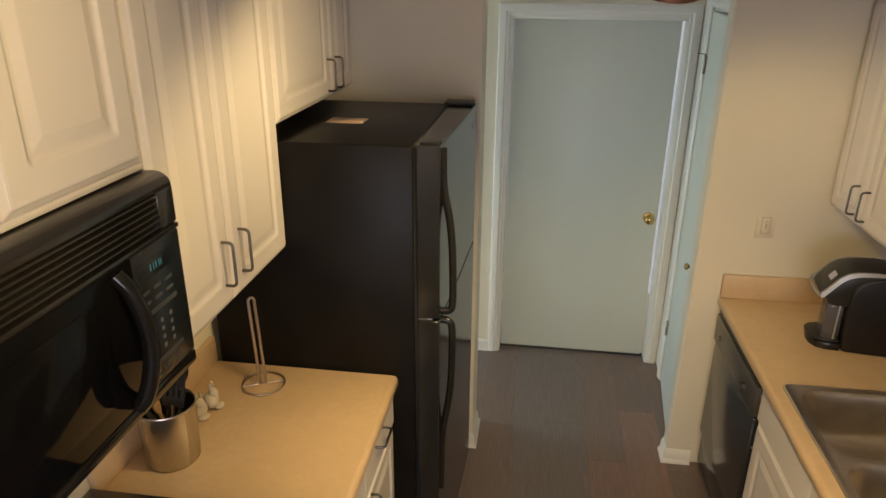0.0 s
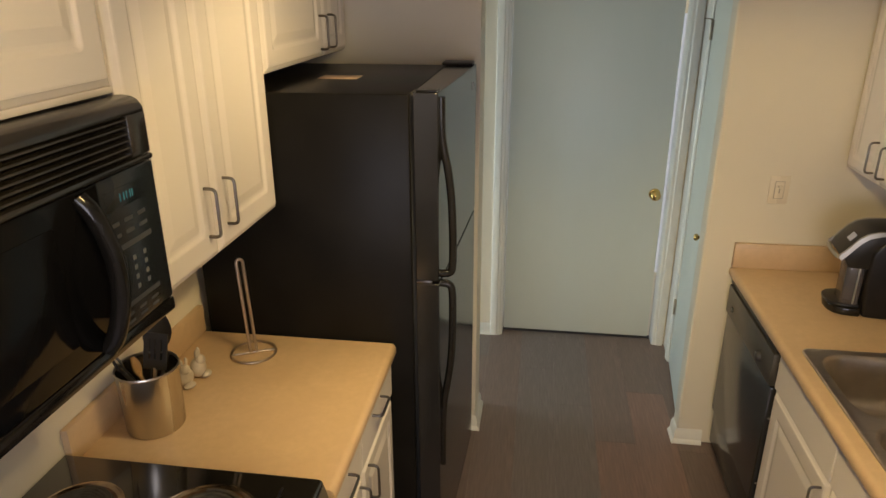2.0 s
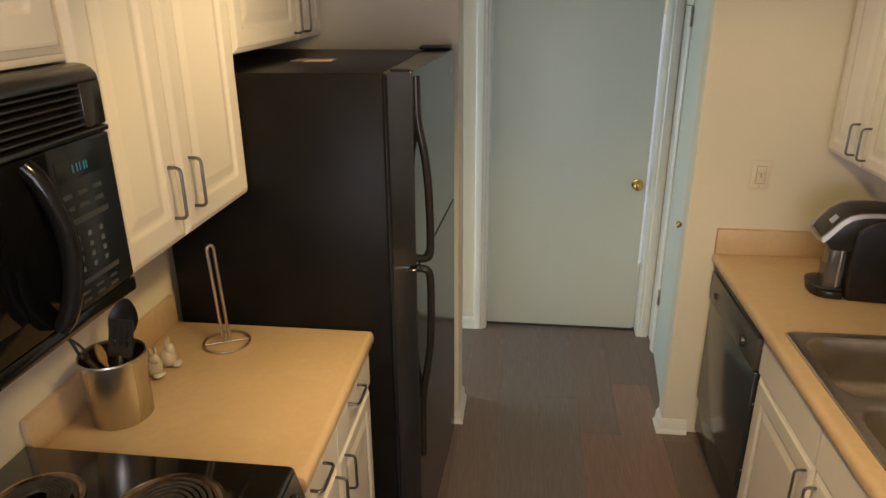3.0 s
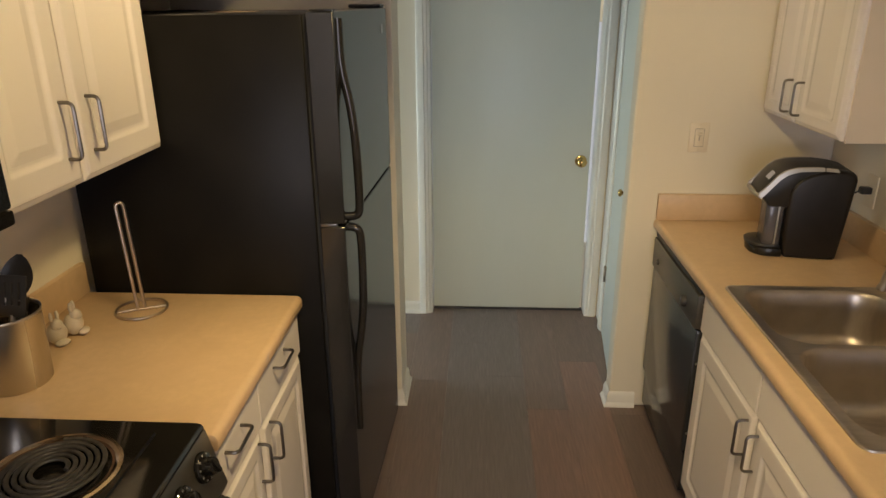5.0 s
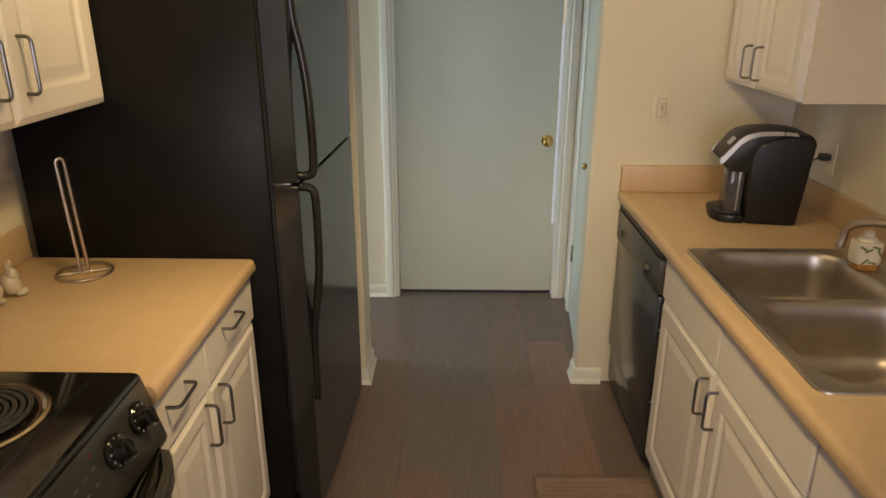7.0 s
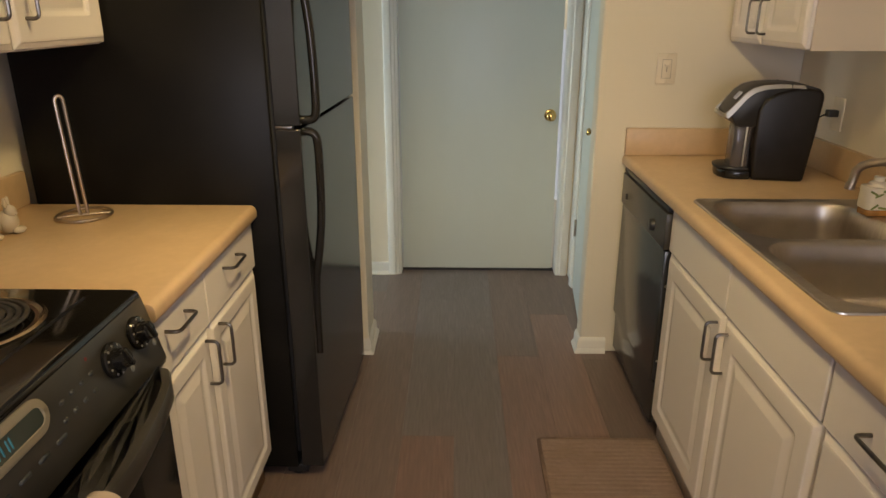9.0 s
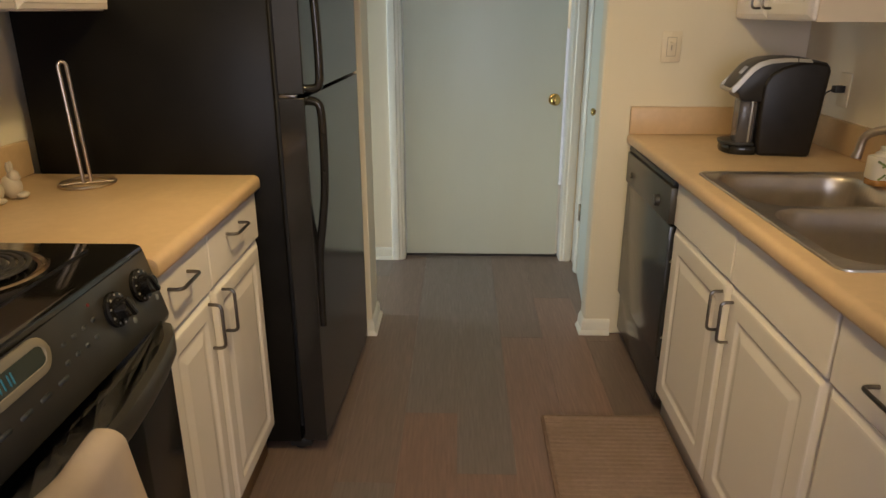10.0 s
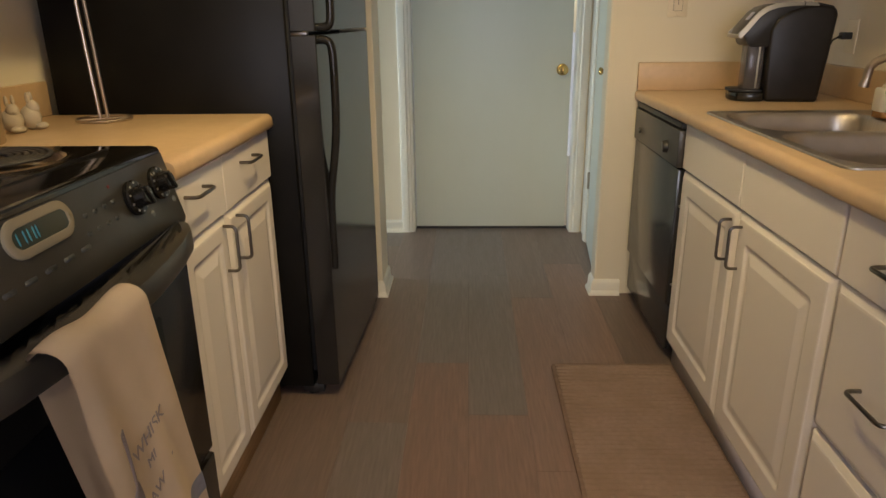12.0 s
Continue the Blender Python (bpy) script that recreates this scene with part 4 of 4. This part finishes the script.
# light switch
sw = thing("light_switch", (1.243, YW, 1.234), "ivory wall switch plate with a dimmer slider", "light switch")
part("plate", box(1.205, 1.281, YW - 0.006, YW - 0.0005, 1.176, 1.292, 0.003), M_PLATE, sw)
# Shadow edge of the insert, put in as a slightly larger dark plate.
part("insert_shadow", box(1.2252, 1.2618, YW - 0.0068, YW - 0.0055, 1.1982, 1.2698), M_HINGE, sw, "dark strip for the shadow round the insert", False)
part("insert", box(1.227, 1.260, YW - 0.0085, YW - 0.0055, 1.200, 1.268, 0.0015), M_PLATE, sw)
part("toggle", box(1.234, 1.253, YW - 0.020, YW - 0.008, 1.244, 1.254, 0.003), M_PLATE, sw, "ivory toggle lever")
part("slot", box(1.2415, 1.2455, YW - 0.0092, YW - 0.0083, 1.222, 1.240), M_HINGE, sw, smooth=False)
for z in (1.186, 1.282):
    part("screw", lathe([(0, -0.0075), (0.003, -0.0075), (0.004, -0.006)], (1.243, YW, z), 10, "y"), M_PLATE, sw)

# ---- coffee maker ----
cm = thing("coffee_maker", (1.516, 2.78, RZ), "black single-serve coffee maker with a silver trim", "coffee maker")
CM = pose(1.523, 2.718, RZ + 0.0005, 0, 0, -8)
W = 0.172


def cm_part(name, bm, mat, parent, label=""):
    bm.transform(CM)
    return part(name, bm, mat, parent, label)


side = [(-0.082, 0.0), (0.080, 0.0), (0.088, 0.008), (0.101, 0.151), (0.110, 0.280), (0.107, 0.297), (0.092, 0.309), (0.050, 0.315), (0.010, 0.312), (-0.040, 0.297), (-0.074, 0.274), (-0.094, 0.238), (-0.094, 0.15), (-0.088, 0.05)]
cm_part("body", prism(side, "y", 0.0, W, bevel=0.014, seg=4), M_HOUSING, cm, "glossy black housing")
cm_part("back_cover", prism([(0.0, 0.308), (0.080, 0.304), (0.098, 0.290), (0.107, 0.284), (0.106, 0.296), (0.092, 0.310), (0.05, 0.3195), (0.0, 0.323)], "y", 0.008, W - 0.008, bevel=0.003), M_PLASTIC, cm, "matt black rear cover")
tray = [(-0.085, 0.004), (-0.14, 0.004), (-0.166, 0.016), (-0.184, 0.044), (-0.190, 0.086), (-0.184, 0.128), (-0.166, 0.156), (-0.14, 0.168), (-0.085, 0.168)]
tr = cm_part("drip_tray", prism(tray, "z", 0.0, 0.030, bevel=0.006), M_BLACK, cm, "round-nosed black drip tray")
cm_part("tray_grid", prism([(-0.09, 0.014), (-0.14, 0.012), (-0.170, 0.024), (-0.190, 0.05), (-0.196, 0.086), (-0.190, 0.122), (-0.17, 0.148), (-0.14, 0.16), (-0.09, 0.158)], "z", 0.0305, 0.040, bevel=0.003), M_PLASTIC, tr, "black drip grid")
cm_part("water_tank", prism(rounded(-0.154, -0.095, 0.012, 0.105, 0.014, 4), "z", 0.0405, 0.186, bevel=0.004), M_TANK, cm, "smoky clear water tank")
# The tank's vertical highlight, built as a pale grey strip.
cm_part("tank_highlight", box(-0.118, -0.112, 0.009, 0.013, 0.045, 0.182, 0.0015), M_GREY, cm, "pale strip for the highlight on the tank")
cm_part("brew_column", box(-0.130, -0.09, 0.108, 0.165, 0.036, 0.19, 0.006), M_PLASTIC, cm, "black brew column")
head = [(-0.080, 0.180), (-0.150, 0.182), (-0.161, 0.190), (-0.166, 0.207), (-0.184, 0.219), (-0.176, 0.238), (-0.156, 0.266), (-0.137, 0.291), (-0.112, 0.309), (-0.078, 0.318), (-0.028, 0.3225), (0.030, 0.3225), (0.030, 0.300), (-0.060, 0.270)]
hd = cm_part("brew_head", prism(head, "y", 0.006, W - 0.006, bevel=0.005), M_PLASTIC, cm, "dark sloping brew head")
arc = [(-0.187, 0.217), (-0.172, 0.233), (-0.153, 0.258), (-0.133, 0.284), (-0.110, 0.302), (-0.078, 0.3125), (-0.028, 0.317), (0.002, 0.317), (0.045, 0.3145)]
for y in (0.0, W - 0.012):
    bm = bmesh.new()
    for k, (u, v) in enumerate(arc):
        wd = 0.0085 - 0.0004 * k
        a = [bm.verts.new((u + 0.003, y - 0.002, v - wd)), bm.verts.new((u + 0.003, y + 0.013, v - wd)), bm.verts.new((u - 0.004, y + 0.012, v + wd)), bm.verts.new((u - 0.004, y + 0.001, v + wd))]
        if k:
            for q in range(4):
                bm.faces.new((last[q], last[(q + 1) % 4], a[(q + 1) % 4], a[q]))
        else:
            bm.faces.new(a)
        last = a
    bm.faces.new(last[::-1])
    cm_part("trim", bm, M_GREY, hd, "silver curved trim")
    cm_part("trim_seam", box(0.001, 0.0032, y - 0.0026, y + 0.0125, 0.311, 0.3238), M_SEAL, hd)
cm_part("nose_trim", tube([(-0.186, 0.002, 0.217), (-0.193, 0.03, 0.216), (-0.196, 0.086, 0.216), (-0.193, 0.14, 0.216), (-0.186, W - 0.002, 0.217)], 0.007, 10), M_GREY, hd, "silver nose of the lid")
scr = box(-0.015, 0.015, -0.02, 0.02, 0, 0.0025, 0.0008)
scr.transform(pose(-0.1475, 0.060, 0.2795, 0, -52, 0))
cm_part("screen", scr, M_LILAC, hd, "small pale screen")
cm_part("back_foot", box(0.085, 0.106, 0.05, 0.11, 0.045, 0.075, 0.004), M_PLASTIC, cm)

pg = thing("power_plug", (WR, 2.83, 1.12), "black plug in an ivory wall outlet", "plug")
part("outlet_plate", box(WR - 0.006, WR - 0.0005, 2.825, 2.895, 1.048, 1.163, 0.003), M_PLATE, pg, "ivory outlet plate")
part("plug_body", box(WR - 0.042, WR - 0.0062, 2.845, 2.875, 1.096, 1.120, 0.004), M_PLASTIC, pg, "black plug")
part("cord", tube([(WR - 0.040, 2.86, 1.108), (WR - 0.065, 2.86, 1.095), (WR - 0.10, 2.855, 1.03), (WR - 0.115, 2.85, 0.96), (WR - 0.13, 2.84, 0.9015), (WR - 0.17, 2.80, 0.9012)], 0.0032, 8), M_PLASTIC, pg, "black power cord")

# ---- paper towel holder ----
ph = thing("paper_towel_holder", (-0.563, 2.150, 0.914), "empty satin nickel wire paper towel holder", "towel holder")
PX, PY = -0.563, 2.150
ring = [(PX + 0.068 * math.cos(2 * math.pi * k / 40), PY + 0.068 * math.sin(2 * math.pi * k / 40), 0.9195) for k in range(40)]
part("base_ring", tube(ring, 0.0042, 10, True), M_WIRE, ph, "round wire base")
part("cross_bar", tube([(PX - 0.062, PY - 0.03, 0.9185), (PX, PY, 0.920), (PX + 0.062, PY + 0.03, 0.9185)], 0.0032, 8), M_WIRE, ph)
pts = [(PX - 0.0075, PY - 0.005, 0.920), (PX - 0.0200, PY - 0.005, 1.222)]
for k in range(9):
    a = radians(180 - 180 * k / 8)
    pts.append((PX - 0.012 + 0.0080 * math.cos(a), PY + 0.005 * math.cos(a), 1.225 + 0.013 * math.sin(a)))
pts += [(PX - 0.004, PY + 0.005, 1.222), (PX + 0.0075, PY + 0.005, 0.920)]
part("upright", tube(pts, 0.0048, 10), M_WIRE, ph, "looped wire upright")
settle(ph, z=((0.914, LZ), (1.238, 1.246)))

# ---- utensil crock ----
CX, CY = -0.670, 1.768
ck = thing("utensil_crock", (CX, CY, 0.914), "brushed steel crock full of black kitchen utensils", "utensil crock")
part("can", lathe([(0.0, 0.9145), (0.070, 0.9145), (0.0725, 0.918), (0.0768, 1.083), (0.0750, 1.083), (0.0705, 0.920), (0, 0.919)], (CX, CY, 0), 48), M_CROCK, ck, "brushed steel can")
part("rolled_rim", lathe([(0.0748, 1.082), (0.0772, 1.0835), (0.0786, 1.087), (0.0776, 1.0905), (0.0758, 1.0905), (0.0746, 1.087), (0.0748, 1.082)], (CX, CY, 0), 48), M_STEEL, ck, "polished rolled rim")


settle(ck, z=((0.914, LZ), (1.0905, 1.1065)))


def utensil(name, foot, tip, make, mat, label):
    a, b = Vector(foot), Vector(tip)
    rod = tube([a, a.lerp(b, 0.7), b], [0.0055, 0.0055, 0.005], 8)
    u = tagged(thing(name, tuple(a), label, "utensil", "utensils in the crock"))
    part("shaft", rod, mat[0], u)
    q = (b - a).to_track_quat("Z", "Y").to_matrix().to_4x4()
    bm = make()
    bm.transform(Matrix.Translation(b) @ q)
    part("blade", bm, mat[1], u)
    settle(u, z=((0.914, LZ), (1.914, 1.0 + LZ)))
    return u


def spoon_head(w=0.042, h=0.105, cup=0.012):
    rings = []
    bm = bmesh.new()
    for k in range(11):
        a = k / 10
        half = w * math.sin(math.pi * (0.08 + 0.90 * a)) ** 0.7
        row = []
        for j in range(9):
            c0 = j / 4 - 1
            row.append((half * c0, -cup * (1 - c0 * c0) * math.sin(math.pi * a), h * a - 0.01))
        rings.append(row)
    for off in (0, 0.003):
        vs = [[bm.verts.new((x, y + off, z)) for x, y, z in row] for row in rings]
        for a, b in zip(vs, vs[1:]):
            for k in range(8):
                bm.faces.new((a[k], a[k + 1], b[k + 1], b[k]))
    return bm


def turner_head():
    """One slotted blade cut from a single sheet."""
    us, vs = [-0.034, -0.020, -0.014, -0.003, 0.003, 0.014, 0.020, 0.034], [-0.004, 0.022, 0.074, 0.09]
    slots = ((-0.020, -0.014), (-0.003, 0.003), (0.014, 0.020))
    bm = grid_cut(us, vs, lambda u, v: not (0.022 < v < 0.074 and any(a < u < b for a, b in slots)), lambda u, v: Vector((u, 0, v)))
    more = bmesh.ops.extrude_face_region(bm, geom=bm.faces[:])["geom"]
    for v in more:
        if isinstance(v, bmesh.types.BMVert):
            v.co.y += 0.003
    return bm


def masher_head():
    bm = bmesh.new()
    pts = [(0.028 * math.cos(2 * math.pi * k / 18), 0.004 * math.sin(4 * math.pi * k / 18), 0.03 + 0.038 * math.sin(2 * math.pi * k / 18)) for k in range(18)]
    return tube(pts, 0.0035, 8, True, bm)


PP = (M_PLASTIC, M_PLASTIC)
utensil("serving_spoon", (CX - 0.02, CY - 0.02, 0.93), (CX - 0.012, CY + 0.066, 1.10), spoon_head, PP, "black nylon serving spoon in the crock")
utensil("slotted_turner", (CX + 0.01, CY - 0.03, 0.93), (CX + 0.014, CY + 0.014, 1.075), turner_head, (M_STEEL, M_PLASTIC), "black slotted turner with a steel shaft")
utensil("ladle", (CX + 0.02, CY + 0.02, 0.93), (CX - 0.045, CY - 0.035, 1.10), masher_head, PP, "black looped masher in the crock")
utensil("wooden_spoon", (CX + 0.02, CY, 0.93), (CX - 0.022, CY - 0.004, 1.07), lambda: spoon_head(0.018, 0.055, 0.006), (M_WOODEN, M_WOODEN), "short wooden spoon in the crock")
utensil("pasta_fork", (CX - 0.02, CY + 0.01, 0.93), (CX + 0.03, CY + 0.034, 1.075), lambda: spoon_head(0.014, 0.05, 0.004), (M_STEEL, M_PLASTIC), "black spatula with a steel shaft")
utensil("tongs", (CX + 0.03, CY + 0.01, 0.93), (CX - 0.03, CY - 0.05, 1.095), lambda: spoon_head(0.010, 0.045, 0.003), (M_STEEL, M_STEEL), "steel tongs in the crock")


# ---- ceramic figurines ----
def figurine(at, turn, h):
    """A small rounded seated animal with upright ears, in one mesh."""
    bm = bmesh.new()
    lumps = [((0, 0, 0.34), (0.27, 0.30, 0.34)), ((0.10, 0, 0.62), (0.17, 0.18, 0.20)), ((0.26, 0.0, 0.10), (0.16, 0.22, 0.10)), ((-0.24, 0, 0.16), (0.10, 0.10, 0.10)),
             ((0.04, 0.09, 0.88), (0.065, 0.055, 0.17)), ((0.04, -0.09, 0.88), (0.065, 0.055, 0.17)), ((0.23, 0, 0.58), (0.06, 0.08, 0.06))]
    for c0, s in lumps:
        own = bmesh.new()
        bmesh.ops.create_uvsphere(own, u_segments=18, v_segments=12, radius=1)
        for v in own.verts:
            v.co = Vector((v.co.x * s[0] + c0[0], v.co.y * s[1] + c0[1], v.co.z * s[2] + c0[2]))
        join(bm, own)
    bm.transform(pose(*at, 0, 0, turn) @ Matrix.Scale(h, 4))
    return part("rabbit_figurine", bm, M_CERAMIC)


tagged(figurine((-0.684, 1.950, LZ + 0.0005), -30, 0.085), "small white glazed rabbit figurine beside the crock", "figurine", "rabbit figurines")
tagged(figurine((-0.670, 2.002, LZ + 0.0005), 10, 0.088), "white glazed rabbit figurine by the upstand", "figurine", "rabbit figurines")

# ---- dish towel over the oven handle ----
tw = thing("dish_towel", (-0.05, 1.0, 0.80), "cream cotton dish towel hanging from the oven handle", "dish towel")


def towel_point(a, s):
    """a across from 0 to 1, s along the cloth: below 0 behind the bar, above 0 in front."""
    fall = abs(s)
    y = 0.938 + 0.192 * a + fall * (0.09 + 0.15 * a) if s > 0 else 0.938 + 0.192 * a + fall * (0.24 - 0.08 * a)
    r = 0.024
    if fall < 0.035:
        th = s / 0.035 * math.pi / 2
        x, z = -0.078 + r * math.sin(th), 0.780 + r * math.cos(th)
    else:
        x, z = -0.078 + r * (1 if s > 0 else -1), 0.780 - (fall - 0.035)
    wave = 0.005 * math.sin(a * 9 + s * 5) + 0.0035 * math.sin(a * 17 - s * 9) + 0.004 * noise.noise((a * 3, s * 6, 0))
    k = min(1, fall * 4)
    if s > 0:
        x += wave * k + 0.012 * k * (1 - a) ** 2
    else:
        x += abs(wave) * 0.3 * k
    return Vector((x, y, z + 0.004 * math.sin(a * 8) * (1 - k)))


bm = bmesh.new()
ss = [-0.30 + 0.02 * k for k in range(14)] + [-0.03 + 0.0075 * k for k in range(9)] + [0.04 + 0.02 * k for k in range(27)]
for off in (0.0, 0.0022):
    vs = []
    for s in ss:
        row = []
        for k in range(29):
            p = towel_point(k / 28, s)
            th = max(-1, min(1, s / 0.035)) * math.pi / 2
            row.append(bm.verts.new(p + Vector((math.sin(th), 0, math.cos(th))) * off))
        vs.append(row)
    for a, b in zip(vs, vs[1:]):
        for k in range(28):
            bm.faces.new((a[k], a[k + 1], b[k + 1], b[k]))
part("cloth", bm, M_CLOTH, tw, "cream cotton cloth")


def on_towel(a, s, lift=0.0032):
    return towel_point(a, s) + Vector((lift, 0, 0))


def towel_text(body, a, s, size):
    at = on_towel(a, s, 0.0045)
    m = Matrix(((0, 0, 1, at.x), (1, 0, 0, at.y), (0, 1, 0, at.z), (0, 0, 0, 1))) @ Matrix.Rotation(radians(13), 4, "Z")
    text_mesh("printed_word", body, size, m, M_INK, tw, 0.0004)


towel_text("WHISK", 0.53, 0.205, 0.030)
towel_text("ME", 0.51, 0.245, 0.024)
towel_text("AWAY", 0.53, 0.290, 0.028)
for a0, s0, a1, s1 in ((0.22, 0.160, 0.21, 0.240), (0.27, 0.158, 0.24, 0.240), (0.22, 0.160, 0.27, 0.158)):
    part("whisk_line", tube([on_towel(a0 + (a1 - a0) * k / 6, s0 + (s1 - s0) * k / 6) for k in range(7)], 0.0012, 6), M_INK, tw)
for w in (0.10, 0.055, 0.02):
    pts = [on_towel(0.225 + w * math.sin(2 * math.pi * k / 24), 0.285 - 0.045 * math.cos(2 * math.pi * k / 24)) for k in range(24)]
    part("whisk_line", tube(pts, 0.0013, 6, True), M_INK, tw)
bm = bmesh.new()
vs = [[bm.verts.new(on_towel(k / 28, s + 0.004 + 0.02 * (1 - k / 28), 0.0034)) for k in range(29)] for s in (0.372, 0.382, 0.392, 0.402, 0.412)]
for a, b in zip(vs, vs[1:]):
    for k in range(28):
        bm.faces.new((a[k], a[k + 1], b[k + 1], b[k]))
part("woven_stripe", bm, M_STRIPE, tw, "faded blue woven stripe")

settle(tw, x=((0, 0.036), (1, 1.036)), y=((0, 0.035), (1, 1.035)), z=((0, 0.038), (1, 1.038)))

# ---- floor mat ----
mt = thing("kitchen_mat", (0.93, 1.75, 0), "ribbed brown kitchen mat lying before the sink", "mat")
MXA, MXB, MYA, MYB = 0.722, 1.150, 1.12, 2.502
part("pad", prism(rounded(MXA, MXB, MYA, MYB, 0.02, 4), "z", 0.0005, 0.010, bevel=0.003), M_MATEDGE, mt, "bound brown edge")
bm = bmesh.new()
n = 62
for k in range(n):
    y = MYA + 0.014 + (MYB - MYA - 0.028) * (k + 0.5) / n
    tube([(MXA + 0.012, y, 0.0098), ((MXA + MXB) / 2, y, 0.0102), (MXB - 0.012, y, 0.0098)], 0.0108, 8, bm=bm, flat=0.5)
part("ribs", bm, M_MAT, mt, "ribbed woven top")

# ---- track lamp ----
# Track and heads are made up from one bronze tip in view.
tl = thing("track_light", (TRACK_X, 1.4, CEIL), "bronze ceiling track lamp with cone shades, most heads added as fill", "ceiling lamp")
part("track", box(TRACK_X - 0.018, TRACK_X + 0.018, -0.5, 2.25, TRACK_Z, CEIL - 0.0005, 0.004), M_COPPER, tl, "bronze track bar")
for y, aim, watts, wide, edge in HEADS:
    top = Vector((TRACK_X, y, HEAD_PIVOT_Z))
    d = (Vector(aim) - top).normalized()
    hd = part("stem", tube([(TRACK_X, y, TRACK_Z + 0.002), tuple(top)], 0.006, 8), M_COPPER, tl)
    q = Matrix.Translation(top) @ d.to_track_quat("Z", "Y").to_matrix().to_4x4()
    shade = lathe([(0.0, -0.012), (0.018, -0.010), (0.024, 0.02), (0.032, 0.06), (0.046, 0.105), (0.052, 0.135), (0.050, 0.135), (0.044, 0.105), (0.030, 0.06), (0.020, 0.02), (0.0, 0.0)], (0, 0, 0), 28)
    shade.transform(q)
    part("shade", shade, M_COPPER, hd, "bronze cone shade")
    bulb = lathe([(0.0, 0.098), (0.026, 0.094), (0.032, 0.08), (0.024, 0.06), (0.0, 0.05)], (0, 0, 0), 20)
    bulb.transform(q)
    part("bulb", bulb, M_BULB, hd, "glowing bulb")
    spot("spot_lamp", tuple(top + d * 0.18), aim, watts, wide, edge)

# ---- floor planks ----
PW, PL = 0.1875, 1.22
ENDS = {0: 2.13, 1: 2.515, 2: 2.178, 3: 1.90, -1: 2.62, 4: 2.34}
SHADES = {(0, -1): 1, (0, 0): 2, (1, -1): 0, (1, 0): 1, (2, -1): 0, (2, 0): 1, (3, -1): 0, (3, 0): 0, (3, 1): 2, (-1, -1): 2, (4, 0): 0, (1, 1): 1, (2, 1): 1}
meshes = []
for mat in (M_PLANK_BROWN, M_PLANK_GREY, M_PLANK_DARK):
    bm = box(-PW / 2 + 0.0002, PW / 2 - 0.0002, -PL / 2 + 0.0002, PL / 2 - 0.0002, -0.006, 0.0, 0.0003, 1)
    me = bpy.data.meshes.new("plank")
    bm.to_mesh(me)
    bm.free()
    me.materials.append(mat)
    meshes.append(me)
rng = random.Random(7)
for col in range(-14, 9):
    x = 0.0525 + PW * col + PW / 2
    start = ENDS.get(col, 1.2 + rng.random() * PL)
    for row in range(-5, 4):
        y0, y1 = max(start + PL * row, REAR), min(start + PL * (row + 1), 4.28)
        if y1 - y0 < 0.03 or (x < -0.95 and y1 < 3.3):
            continue
        ob = new("plank", meshes[SHADES.get((col, row), rng.choice((0, 1, 2, 2)))])
        ob.parent = floor
        ob.location = (x, (y0 + y1) / 2, 0)
        ob.scale = (1, (y1 - y0) / PL, 1)
